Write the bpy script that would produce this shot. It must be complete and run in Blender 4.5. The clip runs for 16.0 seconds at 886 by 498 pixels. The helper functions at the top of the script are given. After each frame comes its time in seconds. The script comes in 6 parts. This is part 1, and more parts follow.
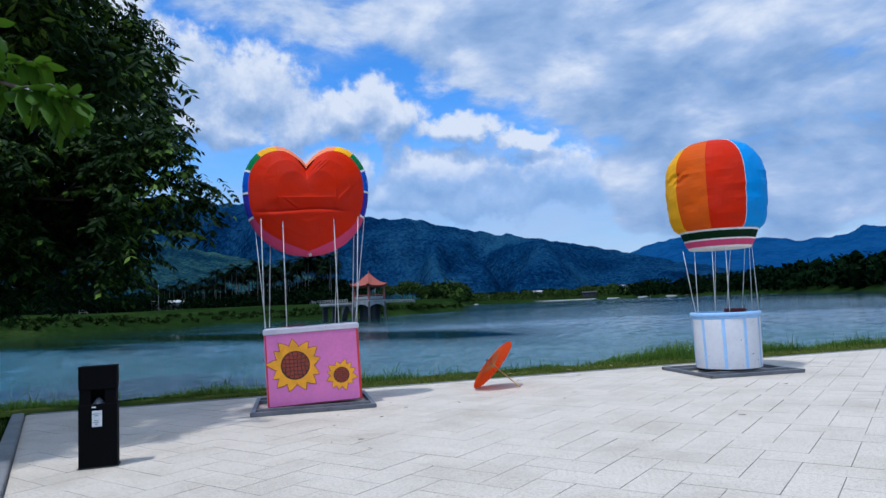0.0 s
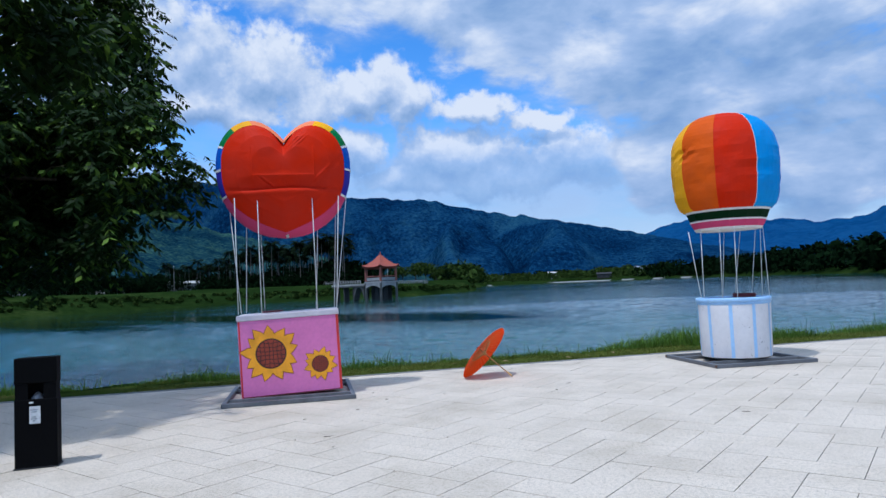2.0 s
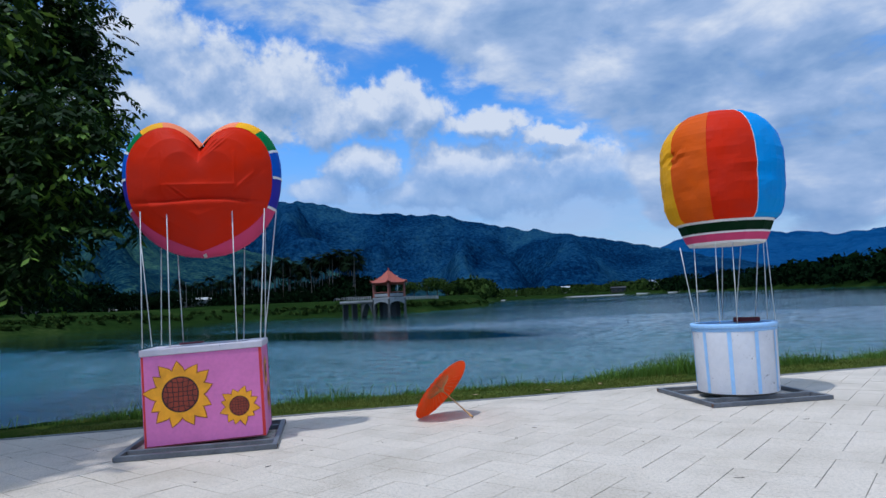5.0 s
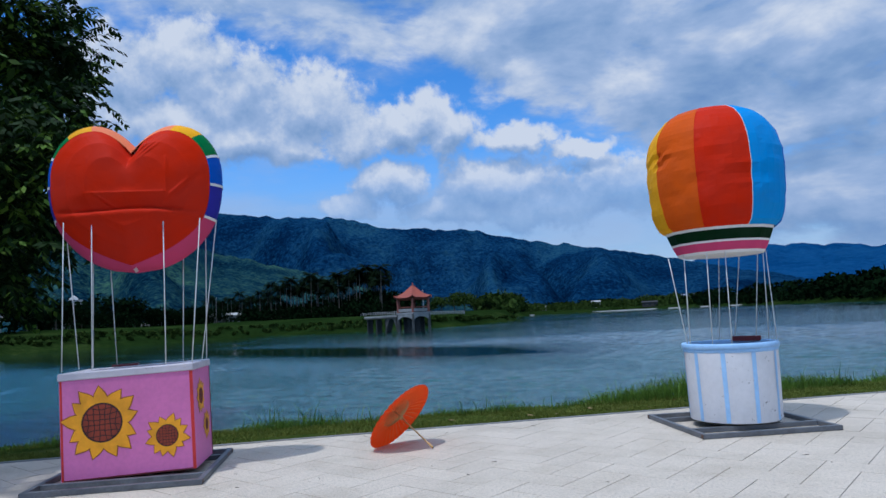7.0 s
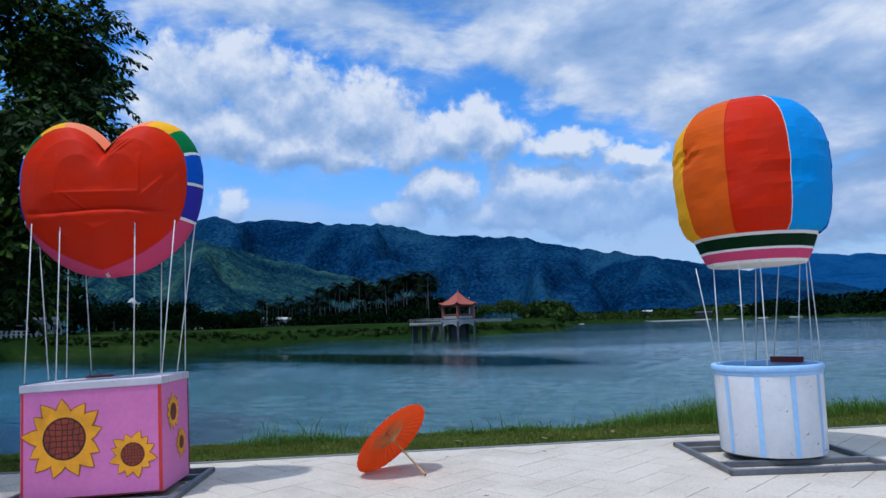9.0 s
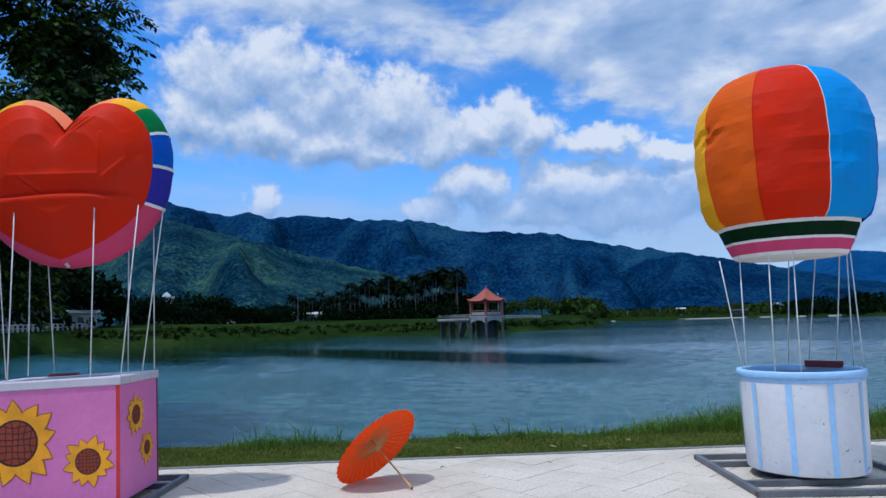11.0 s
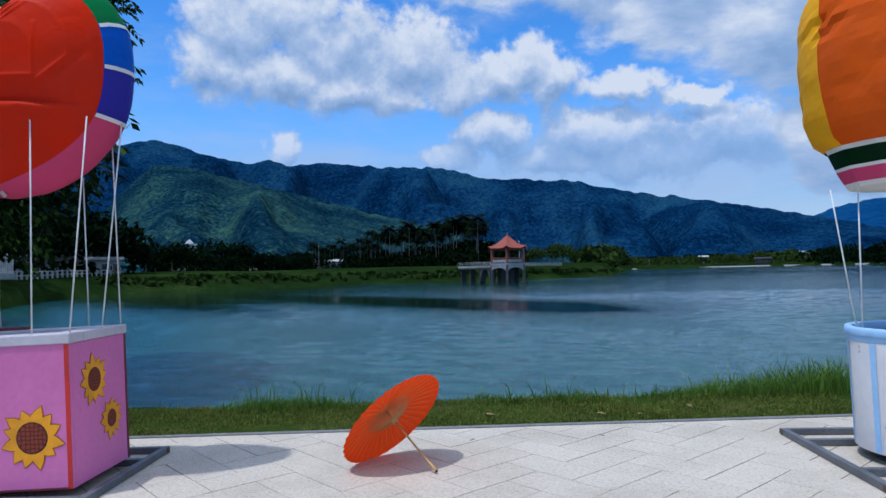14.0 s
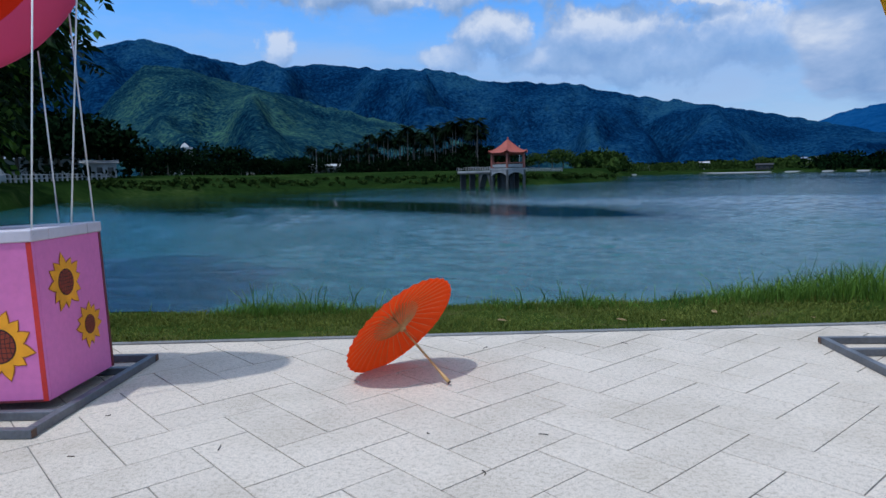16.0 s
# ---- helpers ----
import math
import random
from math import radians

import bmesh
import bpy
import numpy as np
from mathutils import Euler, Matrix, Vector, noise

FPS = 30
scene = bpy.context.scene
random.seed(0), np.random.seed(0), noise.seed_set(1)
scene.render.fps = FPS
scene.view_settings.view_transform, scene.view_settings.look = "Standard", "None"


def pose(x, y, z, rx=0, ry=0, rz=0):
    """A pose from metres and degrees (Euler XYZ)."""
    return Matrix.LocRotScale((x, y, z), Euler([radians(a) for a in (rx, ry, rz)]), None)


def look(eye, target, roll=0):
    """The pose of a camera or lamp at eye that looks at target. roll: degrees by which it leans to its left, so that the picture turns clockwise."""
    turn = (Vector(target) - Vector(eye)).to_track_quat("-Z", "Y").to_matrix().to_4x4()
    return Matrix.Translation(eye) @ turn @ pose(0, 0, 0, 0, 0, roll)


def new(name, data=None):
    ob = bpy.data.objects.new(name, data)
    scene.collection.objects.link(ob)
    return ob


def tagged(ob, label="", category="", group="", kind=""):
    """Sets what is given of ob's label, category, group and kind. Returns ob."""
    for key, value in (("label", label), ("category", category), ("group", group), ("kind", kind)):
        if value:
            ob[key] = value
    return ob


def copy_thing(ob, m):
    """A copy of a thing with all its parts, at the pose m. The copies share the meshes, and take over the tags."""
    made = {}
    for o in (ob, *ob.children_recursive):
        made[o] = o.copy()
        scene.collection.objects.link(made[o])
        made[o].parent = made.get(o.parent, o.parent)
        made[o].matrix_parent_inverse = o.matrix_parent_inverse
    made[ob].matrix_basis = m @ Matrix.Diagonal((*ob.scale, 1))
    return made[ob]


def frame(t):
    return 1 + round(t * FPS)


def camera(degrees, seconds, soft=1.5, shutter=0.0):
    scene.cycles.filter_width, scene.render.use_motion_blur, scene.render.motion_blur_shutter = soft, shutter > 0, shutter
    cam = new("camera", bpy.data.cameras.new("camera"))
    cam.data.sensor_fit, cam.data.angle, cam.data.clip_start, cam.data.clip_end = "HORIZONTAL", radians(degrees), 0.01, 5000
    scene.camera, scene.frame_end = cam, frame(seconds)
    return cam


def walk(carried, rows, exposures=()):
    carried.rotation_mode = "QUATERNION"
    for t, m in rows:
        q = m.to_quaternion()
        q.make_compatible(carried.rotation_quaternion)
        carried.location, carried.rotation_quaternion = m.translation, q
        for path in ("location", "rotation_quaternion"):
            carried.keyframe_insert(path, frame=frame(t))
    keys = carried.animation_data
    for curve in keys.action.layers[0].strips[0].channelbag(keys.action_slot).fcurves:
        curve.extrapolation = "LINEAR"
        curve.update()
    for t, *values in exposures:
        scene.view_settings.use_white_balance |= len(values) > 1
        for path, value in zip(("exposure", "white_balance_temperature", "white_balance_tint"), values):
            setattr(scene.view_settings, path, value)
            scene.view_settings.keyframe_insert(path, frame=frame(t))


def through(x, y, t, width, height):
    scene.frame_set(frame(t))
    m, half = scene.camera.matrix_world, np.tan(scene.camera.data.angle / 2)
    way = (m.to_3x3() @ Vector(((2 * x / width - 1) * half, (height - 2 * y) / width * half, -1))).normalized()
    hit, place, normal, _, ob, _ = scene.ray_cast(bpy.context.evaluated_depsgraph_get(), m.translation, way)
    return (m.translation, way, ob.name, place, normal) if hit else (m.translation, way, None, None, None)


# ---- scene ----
cam = camera(66.7, 16.0)
PATH = [
    (0, (0.443, 0.047, 1.25), (0.186, 2.023, 1.413), -2.7),
    (0.5, (0.503, 0.163, 1.257), (0.237, 2.14, 1.402), -2.6),
    (1, (0.59, 0.297, 1.258), (0.308, 2.273, 1.385), -2.6),
    (1.5, (0.673, 0.484, 1.258), (0.377, 2.459, 1.374), -2.6),
    (2, (0.725, 0.66, 1.281), (0.423, 2.634, 1.39), -2.6),
    (2.5, (0.833, 0.866, 1.291), (0.517, 2.838, 1.405), -2.7),
    (3, (0.976, 1.072, 1.319), (0.639, 3.039, 1.442), -2.9),
    (3.5, (1.037, 1.32, 1.328), (0.703, 3.287, 1.459), -3.0),
    (4, (1.079, 1.559, 1.356), (0.75, 3.526, 1.493), -2.9),
    (6.5, (1.775, 2.668, 1.376), (1.381, 4.62, 1.567), -3.0),
    (7, (1.917, 2.874, 1.364), (1.496, 4.819, 1.567), -3.0),
    (7.5, (1.998, 3.089, 1.373), (1.552, 5.027, 1.587), -2.7),
    (8, (2.058, 3.295, 1.393), (1.579, 5.224, 1.614), -2.4),
    (8.5, (2.16, 3.484, 1.409), (1.64, 5.402, 1.636), -2.1),
    (9, (2.271, 3.641, 1.402), (1.711, 5.547, 1.632), -2.1),
    (11.5, (2.421, 4.561, 1.405), (1.763, 6.437, 1.623), -1.6),
    (12, (2.357, 4.744, 1.397), (1.688, 6.617, 1.608), -1.6),
    (12.5, (2.284, 4.952, 1.408), (1.599, 6.821, 1.605), -1.4),
    (13, (2.171, 5.163, 1.406), (1.471, 7.028, 1.581), -1.4),
    (13.5, (2.007, 5.373, 1.419), (1.303, 7.24, 1.549), -1.4),
    (14, (1.924, 5.543, 1.387), (1.213, 7.411, 1.455), -1.5),
    (14.5, (1.877, 5.707, 1.348), (1.158, 7.573, 1.335), -1.6),
    (15, (1.803, 5.85, 1.317), (1.081, 7.713, 1.22), -1.5),
    (15.5, (1.707, 5.946, 1.309), (0.995, 7.807, 1.139), -1.4),
    (16, (1.63, 6.036, 1.3), (0.92, 7.894, 1.088), -1.3),
]
EXPOSURES = ((0, -0.08, 5600, 10), (3, -0.03, 5600, 10), (6.5, -0.30, 5600, 10), (7, -0.28, 5600, 10), (8.5, -0.28, 5600, 10),
             (9, -0.12, 5600, 10), (11.5, -0.14, 5600, 10), (14, -0.17, 5600, 10), (16, -0.20, 5600, 10))
walk(cam, [(t, look(eye, target, roll)) for t, eye, target, roll in PATH], EXPOSURES)

# ---- light ----
SUN_DIR = Vector((-0.22, -0.29, 1.0)).normalized()      # towards the sun


def node(nt, kind, **given):
    """A node with inputs set by name or number; a value may be a socket to link from."""
    n = nt.nodes.new(kind)
    for key, value in given.items():
        if key.startswith("p_"):
            if key == "p_operation":
                n.operation = value
            elif key == "p_blend":
                n.blend_type = value
            elif key == "p_type":
                n.data_type = value
            elif key == "p_feature":
                n.feature = value
            elif key == "p_clamp":
                n.clamp = value
            elif key == "p_dims":
                n.noise_dimensions = value
            continue
        slot = n.inputs[int(key[1:])] if key[1:].isdigit() else n.inputs[key.replace("_", " ")]
        if isinstance(value, bpy.types.NodeSocket):
            nt.links.new(value, slot)
        else:
            slot.default_value = value
    return n


def math_node(nt, op, a, b=0.0, clamp=False):
    n = node(nt, "ShaderNodeMath", p_operation=op, i0=a, i1=b)
    n.use_clamp = clamp
    return n.outputs[0]


def ramp(nt, fac, *stops):
    n = nt.nodes.new("ShaderNodeValToRGB")
    els = n.color_ramp.elements
    while len(els) < len(stops):
        els.new(0.5)
    for el, (place, colour) in zip(els, stops):
        el.position = place
        el.color = (*colour, 1) if len(colour) == 3 else colour
    nt.links.new(fac, n.inputs[0])
    return n.outputs[0]


def mix(nt, fac, a, b, blend="MIX"):
    n = nt.nodes.new("ShaderNodeMix")
    n.data_type, n.blend_type = "RGBA", blend
    for slot, value in ((0, fac), (6, a), (7, b)):
        if isinstance(value, bpy.types.NodeSocket):
            nt.links.new(value, n.inputs[slot])
        else:
            n.inputs[slot].default_value = (*value, 1) if isinstance(value, tuple) and len(value) == 3 else value
    return n.outputs[2]


def eased_linear(nt, value, low, high):
    return node(nt, "ShaderNodeMapRange", Value=value, i1=low, i2=high).outputs[0]


def make_sky():
    world = bpy.data.worlds.new("sky")
    scene.world = world
    world.use_nodes = True
    nt = world.node_tree
    nt.nodes.clear()
    sky = nt.nodes.new("ShaderNodeTexSky")
    sky.sky_type, sky.sun_disc = "NISHITA", False
    sky.sun_elevation = math.asin(SUN_DIR.z)
    sky.sun_rotation = math.atan2(SUN_DIR.x, SUN_DIR.y)
    sky.air_density, sky.dust_density, sky.ozone_density = 1.0, 0.4, 2.5
    blue = node(nt, "ShaderNodeHueSaturation", Hue=0.506, Saturation=SKY_SAT, Value=SKY_VALUE, Color=sky.outputs[0]).outputs[0]
    way = nt.nodes.new("ShaderNodeTexCoord").outputs["Generated"]

    xyz = node(nt, "ShaderNodeSeparateXYZ", Vector=way).outputs
    az = math_node(nt, "MULTIPLY", math_node(nt, "ARCTAN2", xyz[0], xyz[1]), 57.2958)
    el = math_node(nt, "MULTIPLY", math_node(nt, "ARCSINE", xyz[2]), 57.2958)
    plan = node(nt, "ShaderNodeCombineXYZ", X=az, Y=el).outputs[0]
    swirl = node(nt, "ShaderNodeTexNoise", Vector=way, Scale=11.0, Detail=5.0, Roughness=0.55).outputs[1]
    swirl = node(nt, "ShaderNodeVectorMath", p_operation="SUBTRACT", i0=swirl, i1=(0.5, 0.5, 0.5)).outputs[0]
    swirl = node(nt, "ShaderNodeVectorMath", p_operation="SCALE", i0=swirl, Scale=5.0).outputs[0]
    plan = node(nt, "ShaderNodeVectorMath", p_operation="ADD", i0=plan, i1=swirl).outputs[0]

    def heaps(lift, detail):
        """Heaped clouds: how deep in one of them a direction lies, seen lift degrees higher."""
        best = None
        for u, v, wide, high in CLOUD_HEAPS:
            q = node(nt, "ShaderNodeVectorMath", p_operation="MULTIPLY_ADD", i0=plan, i1=(1 / wide, 1 / high, 0), i2=(-u / wide, (lift - v) / high, 0)).outputs[0]
            r = node(nt, "ShaderNodeVectorMath", p_operation="LENGTH", i0=q).outputs["Value"]
            best = r if best is None else math_node(nt, "MINIMUM", best, r)
        moved = node(nt, "ShaderNodeVectorMath", p_operation="ADD", i0=way, i1=(0, 0, lift / 57.3)).outputs[0]
        fine = node(nt, "ShaderNodeTexNoise", Vector=moved, Scale=24.0, Detail=detail, Roughness=0.6, Distortion=0.15).outputs[0]
        cells = nt.nodes.new("ShaderNodeTexVoronoi")
        cells.feature, cells.normalize = "SMOOTH_F1", True
        nt.links.new(moved, cells.inputs["Vector"])
        for key, value in (("Scale", 22.0), ("Detail", 3.0), ("Roughness", 0.55), ("Lacunarity", 2.3), ("Smoothness", 0.3)):
            cells.inputs[key].default_value = value
        knobs = math_node(nt, "MULTIPLY", math_node(nt, "SUBTRACT", 0.40, cells.outputs["Distance"]), 1.1)
        rough = math_node(nt, "MULTIPLY", math_node(nt, "SUBTRACT", fine, 0.5), 1.5)
        return math_node(nt, "ADD", math_node(nt, "SUBTRACT", 1.0, best), math_node(nt, "ADD", knobs, rough))

    def eased(value, low, high, to0=0.0, to1=1.0):
        n = node(nt, "ShaderNodeMapRange", Value=value, i1=low, i2=high, i3=to0, i4=to1)
        n.interpolation_type = "SMOOTHSTEP"
        return n.outputs[0]

    here, above = heaps(0.0, 7.0), heaps(1.5, 4.0)
    heap_cover = math_node(nt, "MULTIPLY", eased(here, -0.10, 0.42), eased(el, 7.0, 13.5, 0.45, 1.0))
    lit = math_node(nt, "ADD", math_node(nt, "MULTIPLY", math_node(nt, "SUBTRACT", here, above), 0.62), 0.66)
    lit = math_node(nt, "SUBTRACT", lit, eased(el, 14.0, 8.0, 0.0, 0.30))
    lit = math_node(nt, "SUBTRACT", lit, eased(here, 0.5, 1.3, 0.0, 0.16), clamp=True)

    # the high layer: closed above and towards the lake's end, ragged at its border
    def layer(lift, detail):
        moved = node(nt, "ShaderNodeVectorMath", p_operation="MULTIPLY_ADD", i0=way, i1=(1.0, 1.0, 2.1), i2=(0, 0, lift)).outputs[0]
        return node(nt, "ShaderNodeTexNoise", Vector=moved, Scale=6.5, Detail=detail, Roughness=0.57, Distortion=0.25).outputs[0]

    west, east = -90.0, 90.0
    border = ramp(nt, eased_linear(nt, az, west, east), *[((a - west) / (east - west), (e / 30.0,) * 3) for a, e in LAYER_BORDER])
    border = math_node(nt, "MULTIPLY", border, 30.0)
    depth = math_node(nt, "MINIMUM", math_node(nt, "MULTIPLY", math_node(nt, "SUBTRACT", el, border), 0.28), 0.75)
    weave = layer(0.0, 9.0)
    depth = math_node(nt, "ADD", depth, math_node(nt, "MULTIPLY", math_node(nt, "SUBTRACT", weave, 0.5), 3.4))
    layer_cover = eased(depth, -0.15, 0.55)
    folds = math_node(nt, "MULTIPLY", math_node(nt, "SUBTRACT", weave, layer(0.09, 5.0)), 1.7)
    layer_lit = math_node(nt, "ADD", folds, 0.63)
    broad = node(nt, "ShaderNodeTexNoise", Vector=way, Scale=7.0, Detail=3.0).outputs[0]
    layer_lit = math_node(nt, "SUBTRACT", layer_lit, eased(broad, 0.45, 0.66, 0.0, 0.26))
    layer_lit = math_node(nt, "SUBTRACT", layer_lit, math_node(nt, "MULTIPLY", eased(az, 0.0, 12.0), eased(el, 17.0, 8.0, 0.0, 0.16)), clamp=True)
    wisps_raw = node(nt, "ShaderNodeTexNoise", Vector=node(nt, "ShaderNodeVectorMath", p_operation="MULTIPLY", i0=way, i1=(1.2, 1.0, 4.0)).outputs[0], Scale=3.4, Detail=8.0, Roughness=0.62).outputs[0]
    wisps = eased(wisps_raw, 0.44, 0.72, 0.0, 0.42)

    tones = ((0.0, CLOUD_DARK), (0.30, CLOUD_BLUE), (0.60, CLOUD_GREY), (1.0, CLOUD_LIT))
    both = mix(nt, wisps, blue, CLOUD_GREY)
    haze = math_node(nt, "MULTIPLY", eased(el, 14.0, 7.0, 0.0, 0.75), eased(wisps_raw, 0.30, 0.52, 0.45, 1.0))
    both = mix(nt, haze, both, ramp(nt, eased(wisps_raw, 0.36, 0.62), (0.0, CLOUD_BLUE), (1.0, CLOUD_GREY)))
    both = mix(nt, layer_cover, both, ramp(nt, layer_lit, *tones))
    both = mix(nt, heap_cover, both, ramp(nt, lit, *tones))
    # the veil brightens towards the sun
    toward = node(nt, "ShaderNodeVectorMath", p_operation="DOT_PRODUCT", i0=way, i1=tuple(SUN_DIR)).outputs["Value"]
    glare = node(nt, "ShaderNodeMapRange", Value=toward, i1=0.55, i2=1.0, i3=1.0, i4=SUN_GLARE)
    glare.interpolation_type = "SMOOTHSTEP"
    both = node(nt, "ShaderNodeVectorMath", p_operation="SCALE", i0=both, Scale=glare.outputs[0]).outputs[0]
    back = node(nt, "ShaderNodeBackground", Color=both, Strength=SKY_STRENGTH)
    out = nt.nodes.new("ShaderNodeOutputWorld")
    nt.links.new(back.outputs[0], out.inputs[0])


SKY_STRENGTH, SKY_SAT, SKY_VALUE, SUN_GLARE = 0.10, 1.36, 1.95, 2.2
CLOUD_DARK, CLOUD_BLUE, CLOUD_GREY, CLOUD_LIT = (2.0, 3.3, 5.7), (2.9, 4.2, 6.3), (4.2, 5.3, 7.2), (7.8, 8.0, 8.4)
# heaped clouds: azimuth, elevation, half width, half height in degrees
CLOUD_HEAPS = (
    (-38.2, 19.8, 3.8, 2.9), (-33.6, 20.9, 5.3, 4.1), (-28.8, 18.9, 5.3, 3.8), (-23.0, 18.1, 4.8, 3.4), (-39.5, 17.1, 3.8, 1.9), (-34.5, 16.2, 6.2, 2.6), (-27.9, 15.3, 7.7, 2.4), (-19.6, 15.7, 3.8, 2.4),
    (-13.1, 17.2, 3.2, 2.2), (-11.3, 15.8, 2.9, 2.2), (-15.2, 16.0, 2.4, 2.4), (-5.6, 14.6, 4.4, 1.2), (-0.3, 13.5, 2.9, 0.8),
    (-19.7, 9.8, 2.9, 1.1), (-16.3, 11.3, 4.3, 1.7), (-7.2, 11.0, 6.7, 2.2), (-5.0, 8.9, 7.7, 1.9), (-11.5, 9.2, 4.8, 1.5), (1.6, 9.7, 5.2, 2.9), (-33.8, 10.3, 1.5, 1.3),
)
# lower border of the high layer: azimuth, elevation
LAYER_BORDER = ((-90, 20), (-52, 25.5), (-38, 24), (-26, 22.8), (-14, 20.6), (-7, 18.6), (1.4, 16), (5, 12), (8, 4), (30, 4), (90, 20))
make_sky()
sun = new("sun", bpy.data.lights.new("sun", "SUN"))
sun.data.energy, sun.data.angle, sun.data.color = 2.7, radians(1.2), (1.0, 0.97, 0.92)
sun.matrix_world = look((0, 0, 50), Vector((0, 0, 50)) - SUN_DIR)
scene.view_settings.exposure = 0.0


# ---- materials ----
def material(name, colour, rough=0.6, spread=0.12, grain=30.0, stain=2.0, bump=0.15, metal=0.0, stains=0.25, spec=0.5, per_piece=0.0, chips=None):
    """A surface of one base colour that varies at two scales, with fine relief."""
    m = bpy.data.materials.new(name)
    m.use_nodes = True
    nt = m.node_tree
    b = nt.nodes["Principled BSDF"]
    place = nt.nodes.new("ShaderNodeTexCoord").outputs["Object"]
    fine = node(nt, "ShaderNodeTexNoise", Vector=place, Scale=grain, Detail=5.0, Roughness=0.6).outputs[0]
    wide = node(nt, "ShaderNodeTexNoise", Vector=place, Scale=stain, Detail=4.0, Roughness=0.6).outputs[0]
    dark, light = tuple(c * (1 - spread) for c in colour), tuple(min(1.0, c * (1 + spread)) for c in colour)
    base = ramp(nt, fine, (0.3, dark), (0.7, light))
    worn = ramp(nt, wide, (0.35, (1 - stains,) * 3), (0.6, (1.0, 1.0, 1.0)))
    base = mix(nt, 1.0, base, worn, "MULTIPLY")
    if chips:
        flake = node(nt, "ShaderNodeTexNoise", Vector=place, Scale=26.0, Detail=4.0, Roughness=0.7).outputs[0]
        area = node(nt, "ShaderNodeTexNoise", Vector=place, Scale=3.0, Detail=2.0).outputs[0]
        bare = node(nt, "ShaderNodeMapRange", Value=math_node(nt, "ADD", flake, math_node(nt, "MULTIPLY", area, 0.5)), i1=0.93, i2=0.97).outputs[0]
        base = mix(nt, bare, base, chips)
    if per_piece:
        rnd = nt.nodes.new("ShaderNodeObjectInfo").outputs["Random"]
        isl = nt.nodes.new("ShaderNodeNewGeometry").outputs["Random Per Island"]
        both = math_node(nt, "FRACT", math_node(nt, "ADD", rnd, isl))
        tone = node(nt, "ShaderNodeMapRange", Value=both, i3=1 - per_piece, i4=1 + per_piece).outputs[0]
        base = node(nt, "ShaderNodeHueSaturation", Value=tone, Color=base).outputs[0]
    nt.links.new(base, b.inputs["Base Color"])
    rr = node(nt, "ShaderNodeMapRange", Value=wide, i3=max(0.02, rough - 0.12), i4=min(1, rough + 0.12)).outputs[0]
    nt.links.new(rr, b.inputs["Roughness"])
    b.inputs["Metallic"].default_value = metal
    b.inputs["Specular IOR Level"].default_value = spec
    if bump:
        bp = node(nt, "ShaderNodeBump", Strength=bump, Distance=0.02, Height=fine)
        nt.links.new(bp.outputs[0], b.inputs["Normal"])
    return m


def vinyl(name, colour):
    """Painted tarpaulin: slightly glossy, with soft creases and dull patches."""
    m = bpy.data.materials.new(name)
    m.use_nodes = True
    nt = m.node_tree
    b = nt.nodes["Principled BSDF"]
    place = nt.nodes.new("ShaderNodeTexCoord").outputs["Object"]
    wide = node(nt, "ShaderNodeTexNoise", Vector=place, Scale=2.2, Detail=5.0, Roughness=0.6).outputs[0]
    crease = node(nt, "ShaderNodeTexNoise", Vector=place, Scale=4.5, Detail=3.0, Roughness=0.5, Distortion=1.5).outputs[0]
    weave = node(nt, "ShaderNodeTexNoise", Vector=place, Scale=180.0, Detail=2.0).outputs[0]
    base = mix(nt, ramp(nt, wide, (0.35, (0, 0, 0)), (0.75, (1, 1, 1))), colour, tuple(min(1, c * 0.82 + 0.012) for c in colour))
    nt.links.new(base, b.inputs["Base Color"])
    nt.links.new(node(nt, "ShaderNodeMapRange", Value=wide, i3=0.42, i4=0.6).outputs[0], b.inputs["Roughness"])
    b.inputs["Specular IOR Level"].default_value = 0.03
    h = math_node(nt, "ADD", math_node(nt, "MULTIPLY", crease, 1.0), math_node(nt, "MULTIPLY", weave, 0.04))
    nt.links.new(node(nt, "ShaderNodeBump", Strength=0.14, Distance=0.05, Height=h).outputs[0], b.inputs["Normal"])
    return m


def foliage_material(name, dark, light, rough=0.55, through=0.25, bright=None, gloss=0.12):
    """Leaves that let some light through, each clump of its own green."""
    m = bpy.data.materials.new(name)
    m.use_nodes = True
    nt = m.node_tree
    b = nt.nodes["Principled BSDF"]
    isl = nt.nodes.new("ShaderNodeNewGeometry").outputs["Random Per Island"]
    place = nt.nodes.new("ShaderNodeTexCoord").outputs["Object"]
    wide = node(nt, "ShaderNodeTexNoise", Vector=place, Scale=0.9, Detail=3.0).outputs[0]
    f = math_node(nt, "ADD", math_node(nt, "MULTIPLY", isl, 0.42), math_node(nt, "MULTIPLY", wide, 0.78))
    # top stops paint tufts caught by the sun into the leaf colour
    if bright:
        col = ramp(nt, f, (0.15, dark), (0.62, light), (0.72, light), (0.84, bright))
    else:
        col = ramp(nt, f, (0.15, dark), (0.95, light))
    nt.links.new(col, b.inputs["Base Color"])
    b.inputs["Roughness"].default_value = rough
    b.inputs["Specular IOR Level"].default_value = gloss
    if through:
        tr = node(nt, "ShaderNodeBsdfTranslucent", Color=col)
        mx = node(nt, "ShaderNodeMixShader", i0=through, i1=b.outputs[0], i2=tr.outputs[0])
        nt.links.new(mx.outputs[0], nt.nodes["Material Output"].inputs[0])
    return m


